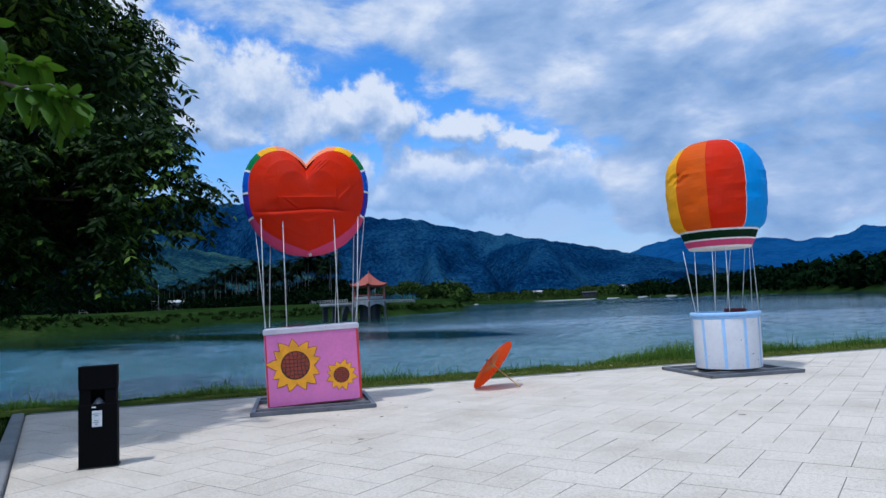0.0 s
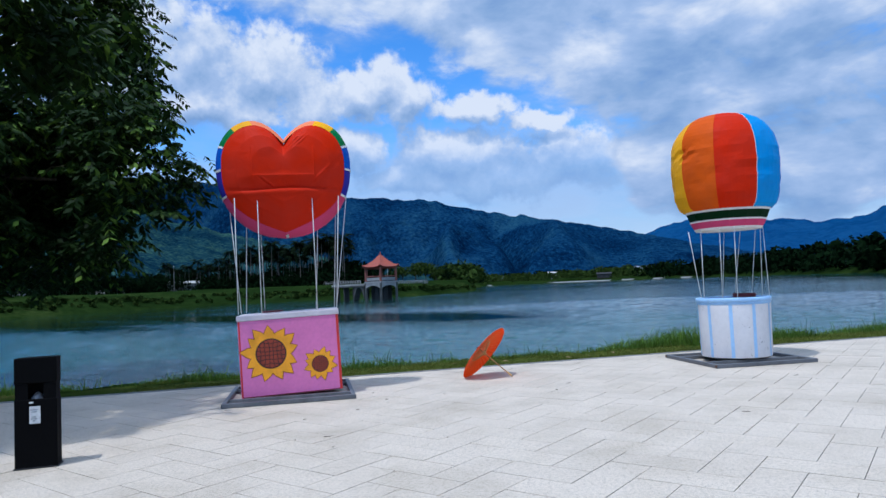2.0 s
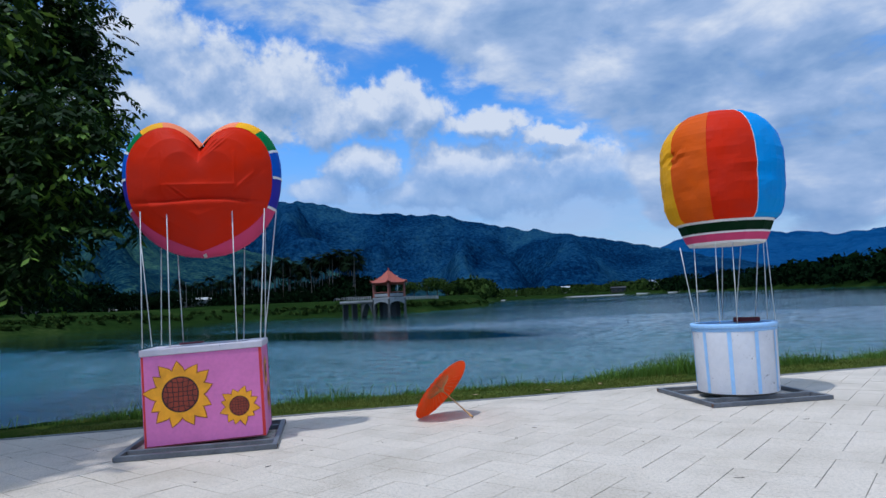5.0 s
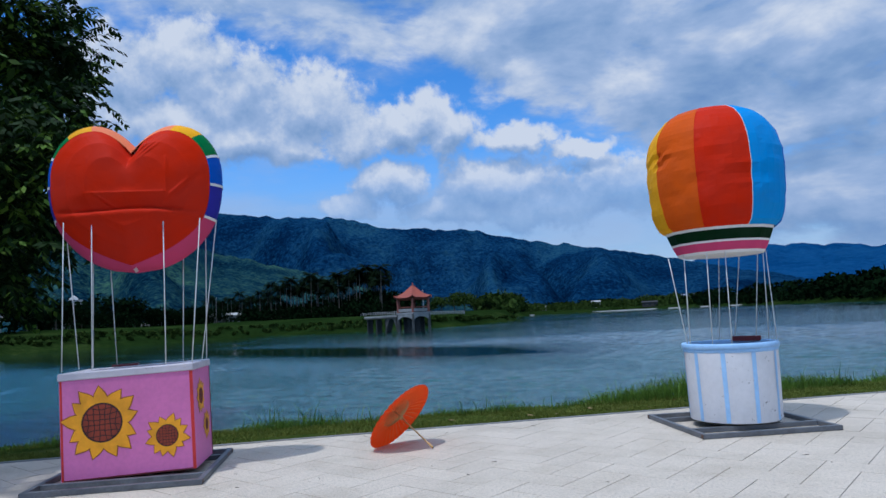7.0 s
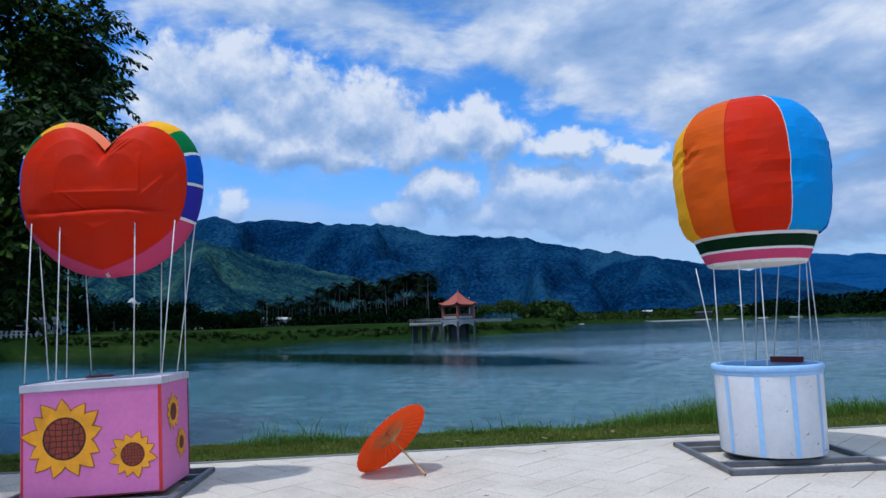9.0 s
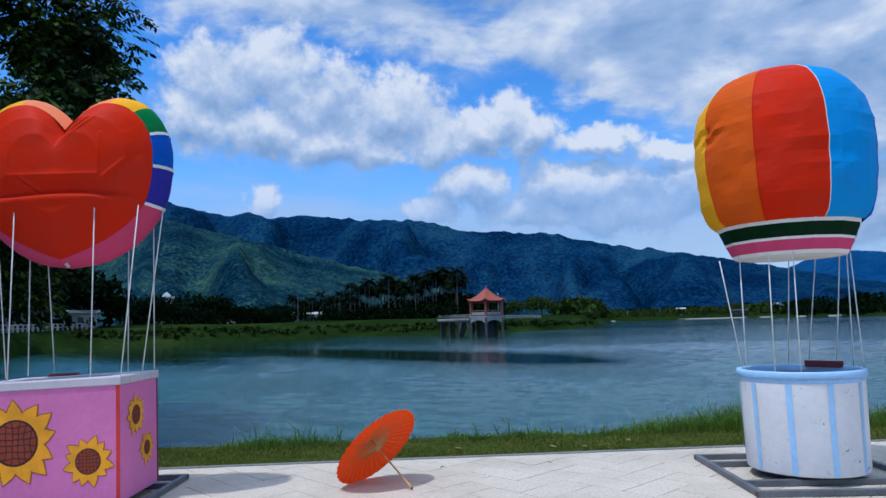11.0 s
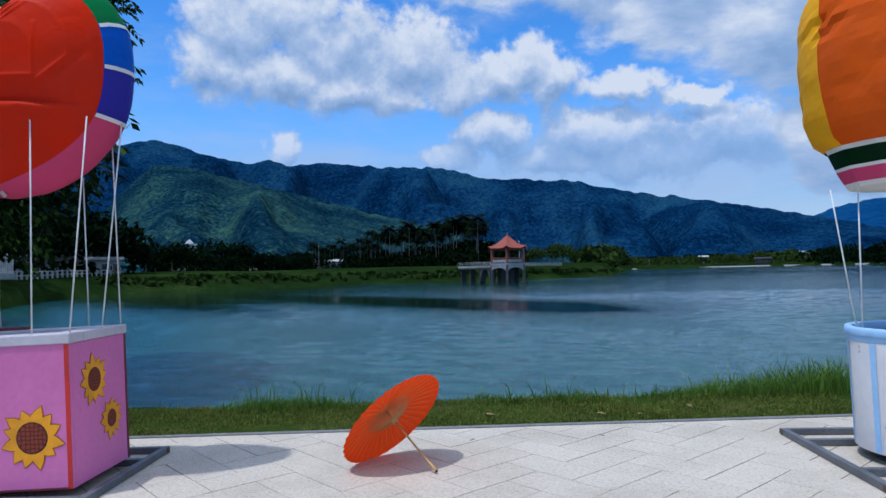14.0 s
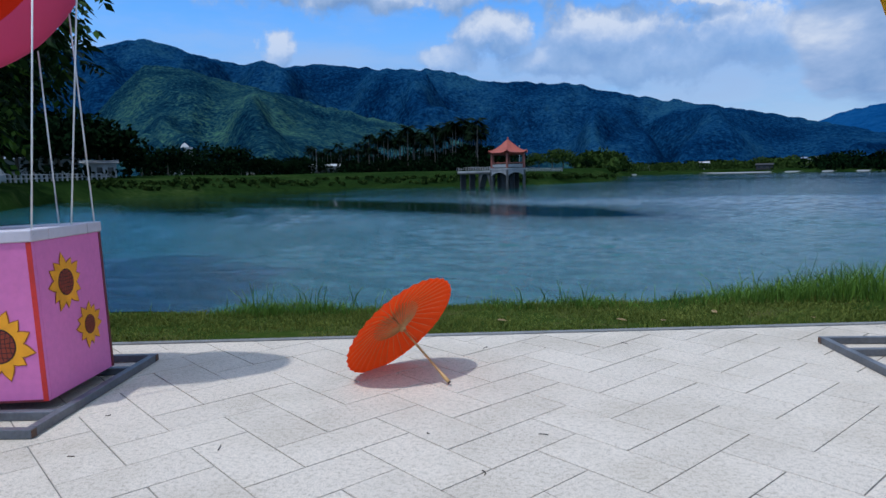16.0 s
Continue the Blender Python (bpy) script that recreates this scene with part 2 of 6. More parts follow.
def forest_material(name, dark, light, bare, clump):
    """Wooded slopes far away: crowns as fine relief, lighter groves and darker gullies; the colours handed in carry
    haze blue.
    """
    m = bpy.data.materials.new(name)
    m.use_nodes = True
    nt = m.node_tree
    b = nt.nodes["Principled BSDF"]
    place = nt.nodes.new("ShaderNodeTexCoord").outputs["Object"]
    crowns = node(nt, "ShaderNodeTexVoronoi", Vector=place, Scale=1.0 / clump).outputs["Distance"]
    fine = node(nt, "ShaderNodeTexNoise", Vector=place, Scale=2.2 / clump, Detail=6.0, Roughness=0.7).outputs[0]
    wide = node(nt, "ShaderNodeTexNoise", Vector=place, Scale=0.006, Detail=5.0, Roughness=0.6).outputs[0]
    f = math_node(nt, "ADD", math_node(nt, "MULTIPLY", fine, 0.65), math_node(nt, "MULTIPLY", wide, 0.5))
    col = ramp(nt, f, (0.48, dark), (0.58, light), (0.69, bare))
    nt.links.new(col, b.inputs["Base Color"])
    b.inputs["Roughness"].default_value = 0.9
    b.inputs["Specular IOR Level"].default_value = 0.0
    h = math_node(nt, "SUBTRACT", math_node(nt, "MULTIPLY", fine, 0.8), crowns)
    nt.links.new(node(nt, "ShaderNodeBump", Strength=0.7, Distance=clump * 0.6, Height=h).outputs[0], b.inputs["Normal"])
    return m


def paving_material():
    """Pale flamed granite slabs with dark specks, dirt in patches and a tone of its own for each slab."""
    m = bpy.data.materials.new("pale_granite")
    m.use_nodes = True
    nt = m.node_tree
    b = nt.nodes["Principled BSDF"]
    geo = nt.nodes.new("ShaderNodeNewGeometry")
    place = geo.outputs["Position"]
    speck = node(nt, "ShaderNodeTexNoise", Vector=place, Scale=150.0, Detail=4.0, Roughness=0.75).outputs[0]
    grit = node(nt, "ShaderNodeTexNoise", Vector=place, Scale=38.0, Detail=5.0, Roughness=0.7).outputs[0]
    dirt = node(nt, "ShaderNodeTexNoise", Vector=place, Scale=1.1, Detail=6.0, Roughness=0.65).outputs[0]
    rnd = nt.nodes.new("ShaderNodeObjectInfo").outputs["Random"]
    both = math_node(nt, "FRACT", math_node(nt, "ADD", rnd, geo.outputs["Random Per Island"]))
    base = ramp(nt, speck, (0.30, (0.25, 0.215, 0.175)), (0.46, (0.58, 0.495, 0.392)), (0.72, (0.715, 0.61, 0.482)))
    base = mix(nt, 1.0, base, ramp(nt, grit, (0.28, (0.62, 0.61, 0.60)), (0.52, (1, 1, 1))), "MULTIPLY")
    base = mix(nt, 1.0, base, ramp(nt, dirt, (0.30, (0.80, 0.79, 0.76)), (0.55, (1, 1, 1))), "MULTIPLY")
    base = node(nt, "ShaderNodeHueSaturation", Value=node(nt, "ShaderNodeMapRange", Value=both, i3=0.97, i4=1.03).outputs[0], Color=base).outputs[0]
    nt.links.new(base, b.inputs["Base Color"])
    b.inputs["Roughness"].default_value = 0.75
    b.inputs["Specular IOR Level"].default_value = 0.3
    nt.links.new(node(nt, "ShaderNodeBump", Strength=0.25, Distance=0.004, Height=grit).outputs[0], b.inputs["Normal"])
    return m


def water_material():
    """Green-grey lake water: calm streaks, and patches that the breeze ruffles."""
    m = bpy.data.materials.new("lake_water")
    m.use_nodes = True
    nt = m.node_tree
    b = nt.nodes["Principled BSDF"]
    place = nt.nodes.new("ShaderNodeNewGeometry").outputs["Position"]
    streak = node(nt, "ShaderNodeVectorMath", p_operation="MULTIPLY", i0=place, i1=(0.006, 0.028, 1)).outputs[0]
    patches = node(nt, "ShaderNodeTexNoise", Vector=streak, Scale=1.0, Detail=4.0, Roughness=0.5, Distortion=0.6).outputs[0]
    xyz = node(nt, "ShaderNodeSeparateXYZ", Vector=place).outputs
    ragged = node(nt, "ShaderNodeTexNoise", Vector=node(nt, "ShaderNodeVectorMath", p_operation="MULTIPLY", i0=place, i1=(0.05, 0.16, 1)).outputs[0], Scale=1.0, Detail=5.0, Roughness=0.6).outputs[0]
    ragged = math_node(nt, "MULTIPLY", math_node(nt, "SUBTRACT", ragged, 0.5), 9.0)
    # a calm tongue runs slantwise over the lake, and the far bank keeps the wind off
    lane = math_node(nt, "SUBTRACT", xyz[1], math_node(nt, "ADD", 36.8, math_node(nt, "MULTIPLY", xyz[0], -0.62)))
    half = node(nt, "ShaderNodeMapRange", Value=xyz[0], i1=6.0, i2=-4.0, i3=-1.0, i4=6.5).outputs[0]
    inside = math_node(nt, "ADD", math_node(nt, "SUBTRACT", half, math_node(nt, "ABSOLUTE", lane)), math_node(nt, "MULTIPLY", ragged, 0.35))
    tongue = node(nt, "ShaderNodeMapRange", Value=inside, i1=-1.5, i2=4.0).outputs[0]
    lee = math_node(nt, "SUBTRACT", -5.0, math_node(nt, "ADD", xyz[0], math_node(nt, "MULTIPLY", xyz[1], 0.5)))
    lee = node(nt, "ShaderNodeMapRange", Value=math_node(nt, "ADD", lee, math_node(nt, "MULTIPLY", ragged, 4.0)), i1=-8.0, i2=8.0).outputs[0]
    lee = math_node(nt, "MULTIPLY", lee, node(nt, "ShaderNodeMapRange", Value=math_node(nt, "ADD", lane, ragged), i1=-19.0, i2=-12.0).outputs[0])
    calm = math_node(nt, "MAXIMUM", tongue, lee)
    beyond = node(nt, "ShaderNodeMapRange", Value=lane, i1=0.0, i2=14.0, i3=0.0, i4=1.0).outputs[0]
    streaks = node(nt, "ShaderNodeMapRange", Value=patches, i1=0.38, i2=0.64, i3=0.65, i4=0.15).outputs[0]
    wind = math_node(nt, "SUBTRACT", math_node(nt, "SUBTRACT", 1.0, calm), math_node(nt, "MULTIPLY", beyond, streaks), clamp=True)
    small = node(nt, "ShaderNodeTexNoise", Vector=node(nt, "ShaderNodeVectorMath", p_operation="MULTIPLY", i0=place, i1=(3.0, 7.5, 1)).outputs[0],
                 Scale=1.0, Detail=6.0, Roughness=0.7).outputs[0]
    wide = node(nt, "ShaderNodeTexNoise", Vector=node(nt, "ShaderNodeVectorMath", p_operation="MULTIPLY", i0=place, i1=(0.35, 0.8, 1)).outputs[0],
                Scale=1.0, Detail=2.0).outputs[0]
    # calm water has a darker base colour, standing in for mirrored trees and hills
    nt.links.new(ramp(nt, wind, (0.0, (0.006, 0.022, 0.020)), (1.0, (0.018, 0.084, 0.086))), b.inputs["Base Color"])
    nt.links.new(node(nt, "ShaderNodeMapRange", Value=wind, i3=0.03, i4=0.10).outputs[0], b.inputs["Roughness"])
    b.inputs["IOR"].default_value = 1.33
    h = math_node(nt, "ADD", math_node(nt, "MULTIPLY", small, 1.6), wide)
    st = node(nt, "ShaderNodeMapRange", Value=wind, i3=0.03, i4=0.20).outputs[0]
    nt.links.new(node(nt, "ShaderNodeBump", Strength=st, Distance=0.08, Height=h).outputs[0], b.inputs["Normal"])
    return m


def ground_material(name, a, b2, c, scale):
    m = bpy.data.materials.new(name)
    m.use_nodes = True
    nt = m.node_tree
    b = nt.nodes["Principled BSDF"]
    place = nt.nodes.new("ShaderNodeNewGeometry").outputs["Position"]
    n1 = node(nt, "ShaderNodeTexNoise", Vector=place, Scale=scale, Detail=7.0, Roughness=0.65).outputs[0]
    n2 = node(nt, "ShaderNodeTexNoise", Vector=place, Scale=scale * 14, Detail=5.0, Roughness=0.7).outputs[0]
    f = math_node(nt, "ADD", math_node(nt, "MULTIPLY", n1, 0.6), math_node(nt, "MULTIPLY", n2, 0.4))
    nt.links.new(ramp(nt, f, (0.38, a), (0.52, b2), (0.66, c)), b.inputs["Base Color"])
    b.inputs["Roughness"].default_value = 0.95
    b.inputs["Specular IOR Level"].default_value = 0.0
    nt.links.new(node(nt, "ShaderNodeBump", Strength=0.6, Distance=0.3 / scale * 0.1, Height=n2).outputs[0], b.inputs["Normal"])
    return m


M_PAVING = paving_material()
M_JOINT = material("joint_sand", (0.21, 0.195, 0.175), 0.95, 0.2, 60, 3, 0.3)
M_KERB = material("kerb_concrete", (0.20, 0.195, 0.18), 0.9, 0.2, 60, 3, 0.3)
M_WATER = water_material()
M_GROUND = ground_material("rough_grass_land", (0.007, 0.016, 0.004), (0.013, 0.028, 0.006), (0.036, 0.054, 0.014), 0.07)
M_LAWN = ground_material("worn_turf", (0.018, 0.034, 0.006), (0.038, 0.060, 0.011), (0.105, 0.082, 0.034), 1.1)
M_RED = vinyl("red_tarpaulin", (0.60, 0.020, 0.001))
M_ORANGE = vinyl("orange_tarpaulin", (0.66, 0.092, 0.003))
M_YELLOW = vinyl("yellow_tarpaulin", (0.88, 0.40, 0.006))
M_SKYBLUE = vinyl("light_blue_tarpaulin", (0.022, 0.28, 0.68))
M_BLUE = vinyl("blue_tarpaulin", (0.010, 0.10, 0.52))
M_NAVY = vinyl("violet_blue_tarpaulin", (0.035, 0.03, 0.33))
M_GREEN = vinyl("green_tarpaulin", (0.008, 0.16, 0.04))
M_DKGREEN = vinyl("dark_green_tarpaulin", (0.002, 0.022, 0.006))
M_PINKBAND = vinyl("pink_tarpaulin", (0.62, 0.065, 0.165))
M_SALMON = vinyl("salmon_tarpaulin", (0.88, 0.24, 0.10))
M_WHITETARP = vinyl("white_tarpaulin", (0.80, 0.77, 0.74))
M_PINK = material("pink_paint", (0.72, 0.185, 0.42), 0.5, 0.05, 25, 1.6, 0.05, stains=0.10)
M_REDPAINT = material("red_paint", (0.62, 0.03, 0.02), 0.5, 0.08, 40, 3, 0.05)
M_MAROON = material("dark_red_paint", (0.16, 0.02, 0.025), 0.55, 0.1, 40, 3, 0.05)
M_WHITE = material("worn_white_paint", (0.76, 0.74, 0.74), 0.5, 0.03, 18, 2.2, 0.06, stains=0.09, chips=(0.16, 0.14, 0.13))
M_RIMWHITE = material("chipped_rim_paint", (0.60, 0.54, 0.56), 0.5, 0.04, 18, 2.2, 0.06, stains=0.12, chips=(0.13, 0.11, 0.11))
M_PALEBLUE = material("pale_blue_paint", (0.36, 0.58, 0.85), 0.5, 0.06, 25, 3, 0.05, stains=0.12)
M_PETAL = material("yellow_paint", (0.98, 0.385, 0.003), 0.5, 0.06, 25, 4, 0.04)
M_OUTLINE = material("brown_outline_paint", (0.42, 0.11, 0.012), 0.55, 0.1, 40, 4, 0.03)
M_SEED = material("seed_brown_paint", (0.30, 0.040, 0.012), 0.55, 0.12, 40, 5, 0.05)
M_SEEDLINE = material("dark_brown_paint", (0.05, 0.012, 0.008), 0.6, 0.1, 40, 5, 0.03)
M_CORD = material("white_cord", (0.74, 0.73, 0.70), 0.6, 0.06, 90, 6, 0.1)
M_STEEL = material("grey_painted_steel", (0.15, 0.155, 0.165), 0.5, 0.15, 45, 4, 0.1, metal=0.3, stains=0.35)
M_RUST = material("rusty_steel", (0.14, 0.075, 0.045), 0.8, 0.25, 50, 6, 0.2)
M_BLACK = material("black_coating", (0.003, 0.003, 0.0033), 0.7, 0.2, 60, 4, 0.05, spec=0.06)
M_RUBBER = material("black_rubber", (0.014, 0.014, 0.014), 0.8, 0.2, 60, 4, 0.1)
M_LABEL = material("white_label", (0.70, 0.70, 0.68), 0.5, 0.05, 60, 9, 0.02)
M_BAMBOO = material("bamboo", (0.52, 0.30, 0.10), 0.45, 0.18, 60, 12, 0.1)
M_BARK = material("grey_bark", (0.11, 0.085, 0.06), 0.9, 0.3, 14, 2, 0.5)
# near-black shade and sun-caught tufts are both put into this tree's greens
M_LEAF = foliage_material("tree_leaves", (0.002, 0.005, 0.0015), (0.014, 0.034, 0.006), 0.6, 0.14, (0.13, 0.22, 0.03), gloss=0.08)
M_BRIGHTLEAF = foliage_material("fresh_leaves", (0.020, 0.060, 0.005), (0.10, 0.20, 0.012), 0.5, 0.3, gloss=0.06)
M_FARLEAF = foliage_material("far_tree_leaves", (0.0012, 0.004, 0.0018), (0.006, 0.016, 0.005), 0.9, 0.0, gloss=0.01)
M_FARLIGHT = foliage_material("far_light_leaves", (0.008, 0.022, 0.005), (0.050, 0.080, 0.016), 0.9, 0.05, gloss=0.02)
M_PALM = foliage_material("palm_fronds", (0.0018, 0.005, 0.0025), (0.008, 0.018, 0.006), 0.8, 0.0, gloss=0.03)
M_GRASS = foliage_material("tall_grass_blades", (0.018, 0.055, 0.006), (0.17, 0.28, 0.04), 0.5, 0.3)
M_TURFBLADE = foliage_material("turf_blades", (0.024, 0.055, 0.006), (0.20, 0.215, 0.042), 0.7, 0.2, gloss=0.05)
# range and spur: distance haze is mixed into the forest greens as blue
M_FOREST = forest_material("hazed_forest_slope", (0.002, 0.013, 0.040), (0.006, 0.033, 0.084), (0.018, 0.066, 0.110), 16.0)
M_SPUR = forest_material("hazed_near_slope", (0.002, 0.010, 0.024), (0.008, 0.034, 0.052), (0.050, 0.112, 0.074), 10.0)
# farthest hills: the base colour is almost wholly painted haze blue
M_FARHILL = forest_material("haze_blue_slope", (0.006, 0.045, 0.135), (0.009, 0.058, 0.160), (0.012, 0.068, 0.175), 60.0)
M_TILE = material("red_roof_tiles", (0.30, 0.055, 0.028), 0.7, 0.15, 8, 1.0, 0.2)
M_PINKCOL = material("pink_stone_columns", (0.30, 0.09, 0.06), 0.7, 0.1, 10, 1.0, 0.1)
M_STONE = material("pale_concrete", (0.33, 0.32, 0.31), 0.85, 0.1, 6, 0.6, 0.2, stains=0.35)
M_DKSTONE = material("dark_stone", (0.03, 0.03, 0.03), 0.9, 0.2, 4, 0.6, 0.2)
M_HOUSE = material("pale_house_walls", (0.42, 0.415, 0.40), 0.85, 0.06, 4, 0.5, 0.1)
M_ROOFGREY = material("grey_metal_roof", (0.30, 0.34, 0.42), 0.5, 0.08, 3, 0.4, 0.1, metal=0.2)
M_GLASS = material("dark_window_glass", (0.03, 0.035, 0.04), 0.12, 0.1, 4, 0.6, 0.0)
M_TWIG = material("dry_twig", (0.07, 0.055, 0.04), 0.9, 0.3, 60, 9, 0.2)
M_DRYLEAF = material("dry_leaf", (0.42, 0.28, 0.13), 0.8, 0.25, 60, 9, 0.1)
M_PAPER = vinyl("orange_oiled_paper", (0.83, 0.105, 0.012))


# ---- building blocks ----
def part(name, bm, mat, parent=None, label="", smooth=False):
    me = bpy.data.meshes.new(name)
    bm.normal_update()
    bm.to_mesh(me)
    bm.free()
    me.materials.append(mat)
    if smooth:
        me.polygons.foreach_set("use_smooth", [True] * len(me.polygons))
    ob = new(name, me)
    if parent is not None:
        ob.parent = parent
    if label:
        ob["label"] = label
    return ob


def thing(name, m, label, category, group="", kind=""):
    ob = new(name)
    ob.matrix_basis = m
    return tagged(ob, label, category, group, kind)


def box_bm(sx, sy, sz, at=(0, 0, 0), bevel=0.0, bm=None, turn=None):
    """A box with its middle at `at`; edges rounded off by bevel."""
    own = bmesh.new()
    bmesh.ops.create_cube(own, size=1.0)
    for v in own.verts:
        v.co = Vector((v.co.x * sx, v.co.y * sy, v.co.z * sz))
    if bevel:
        bmesh.ops.bevel(own, geom=own.edges[:], offset=bevel, segments=2, affect="EDGES", profile=0.5)
    m = Matrix.Translation(at) @ (turn.to_4x4() if turn else Matrix())
    own.transform(m)
    if bm is None:
        return own
    return join_bm(bm, own)


def join_bm(bm, own):
    tmp = bpy.data.meshes.new("tmp")
    own.to_mesh(tmp)
    own.free()
    bm.from_mesh(tmp)
    bpy.data.meshes.remove(tmp)
    return bm


def tube_bm(path, radius, sides=8, bm=None, caps=True, taper=1.0):
    """A round tube along a list of points; the radius may thin out to radius * taper."""
    bm = bm or bmesh.new()
    pts = [Vector(p) for p in path]
    rings = []
    for n, p in enumerate(pts):
        d = (pts[min(n + 1, len(pts) - 1)] - pts[max(n - 1, 0)]).normalized()
        a = d.orthogonal().normalized()
        b = d.cross(a)
        r = radius * (1 + (taper - 1) * n / max(1, len(pts) - 1))
        rings.append([bm.verts.new(p + r * (math.cos(2 * math.pi * k / sides) * a + math.sin(2 * math.pi * k / sides) * b)) for k in range(sides)])
        if n:
            # keep the rings in step
            prev = rings[-2]
            best = min(range(sides), key=lambda s: sum((rings[-1][(k + s) % sides].co - prev[k].co).length for k in range(sides)))
            rings[-1] = rings[-1][best:] + rings[-1][:best]
    for r0, r1 in zip(rings, rings[1:]):
        for k in range(sides):
            bm.faces.new((r0[k], r0[(k + 1) % sides], r1[(k + 1) % sides], r1[k]))
    if caps and sides > 2:
        bm.faces.new(rings[0][::-1])
        bm.faces.new(rings[-1])
    return bm


def lathe_bm(profile, start=0.0, end=360.0, steps=48, bm=None, shake=None):
    """Turn (radius, height) pairs about z."""
    bm = bm or bmesh.new()
    full = abs(end - start) > 359.9
    cols = []
    for k in range(steps if full else steps + 1):
        a = radians(start + (end - start) * k / steps)
        col = []
        for r, z in profile:
            p = Vector((r * math.cos(a), r * math.sin(a), z))
            col.append(bm.verts.new(shake(p) if shake else p))
        cols.append(col)
    pairs = list(zip(cols, cols[1:])) + ([(cols[-1], cols[0])] if full else [])
    for c0, c1 in pairs:
        for i in range(len(profile) - 1):
            bm.faces.new((c0[i], c1[i], c1[i + 1], c0[i + 1]))
    return bm


# ---- ground, lake, plaza ----
EDGE_AT, EDGE_TURN = Vector((0.0, 11.24)), radians(22.0)         # the plaza's lakeside edge
EDGE_U = Vector((math.cos(EDGE_TURN), math.sin(EDGE_TURN)))
EDGE_N = Vector((-EDGE_U.y, EDGE_U.x))                            # towards the lake
KERB_A, KERB_B = Vector((-6.45, 8.45)), Vector((-3.7, 4.9))       # the plaza's other edge
WATER_Z = -0.6


def past_edge(x, y):
    """Metres beyond the plaza's lakeside edge."""
    return (Vector((x, y)) - EDGE_AT).dot(EDGE_N)


def past_kerb(x, y):
    """Metres outside the kerb on the plaza's tree side."""
    d = (KERB_B - KERB_A).normalized()
    return (Vector((x, y)) - KERB_A).dot(Vector((d.y, -d.x)))


def on_plaza(x, y):
    return past_edge(x, y) < -0.02 and past_kerb(x, y) < -0.02


# the line that the trees of the far shore keep to: azimuth seen from the plaza, metres
BANK = ((-90, 14), (-66, 22), (-57, 45), (-51, 85), (-46, 118), (-40, 190), (-34, 245), (-30, 258), (-24, 215), (-20, 175), (-16.5, 138), (-14, 130),
         (-11, 142), (-8.6, 165), (-7.2, 185), (-6.5, 202), (-6.1, 480), (-4.5, 600), (4, 570), (11, 450), (16, 330), (22, 240), (30, 170), (45, 90), (70, 40), (95, 25))
# the waterline: a meadow lies before the trees
MEADOW = ((-46, 110), (-41, 116), (-37, 122), (-33, 134), (-28, 145), (-24, 135), (-20, 128), (-16.5, 126))
SHORE = tuple(row for row in BANK if row[0] < -46) + MEADOW + tuple(row for row in BANK if row[0] > -16.5)
HUB = Vector((1.6, 6.0))


def table(rows, x):
    if x <= rows[0][0]:
        return rows[0][1]
    for (x0, y0), (x1, y1) in zip(rows, rows[1:]):
        if x <= x1:
            return y0 + (y1 - y0) * (x - x0) / (x1 - x0)
    return rows[-1][1]


def smooth(a, b, x):
    t = min(1.0, max(0.0, (x - a) / (b - a)))
    return t * t * (3 - 2 * t)


def land_height(x, y):
    """Height of the land: level round the plaza, a bank down to the lake bed, rough meadows on the other shore."""
    near = max(past_edge(x, y), past_kerb(x, y) - 3.0)
    r, az = (Vector((x, y)) - HUB).length, math.degrees(math.atan2(x - HUB.x, y - HUB.y))
    low = -0.06 - 1.9 * smooth(1.7, 4.5, near)
    if near <= 0 and past_edge(x, y) <= 0:
        return -0.06 if past_kerb(x, y) < 0.05 else -0.05
    far = table(SHORE, az) * (1 + 0.02 * noise.noise((x * 0.02, y * 0.02, 0)))
    wide = 3.0 + far * 0.05
    up = smooth(-wide, wide, r - far)
    rise = 1.9 + 1.5 * smooth(0, 45, r - far) + 0.004 * max(0.0, r - far)
    rough = 0.35 * noise.fractal((x * 0.03, y * 0.03, 2.0), 1.0, 2.0, 3)
    return low + up * (rise + 1.35 + rough * up)


def make_ground():
    bm = bmesh.new()
    radii = [0.0, 1.5, 3, 4, 5, 6, 7, 8, 9, 10, 11.5, 13, 15, 18, 22, 27, 33, 40, 48, 57, 67, 78, 90, 102, 114, 126, 140, 155, 170, 185, 200, 215, 230, 245, 260, 275, 290,
             310, 335, 365, 400, 440, 480, 520, 560, 600, 640, 700, 780, 900, 1100, 1400, 1900, 2600, 4200]
    rings = []
    for r in radii[1:]:
        ring = []
        for k in range(300):
            a = 2 * math.pi * k / 300
            x, y = HUB.x + r * math.sin(a), HUB.y + r * math.cos(a)
            ring.append(bm.verts.new((x, y, land_height(x, y))))
        rings.append(ring)
    mid = bm.verts.new((HUB.x, HUB.y, -0.06))
    n = 300
    for k in range(n):
        bm.faces.new((mid, rings[0][(k + 1) % n], rings[0][k]))
    for r0, r1 in zip(rings, rings[1:]):
        for k in range(n):
            bm.faces.new((r0[k], r0[(k + 1) % n], r1[(k + 1) % n], r1[k]))
    tagged(part("ground", bm, M_GROUND, smooth=True), "rough green meadow land round the lake", "ground", kind="structure")


make_ground()

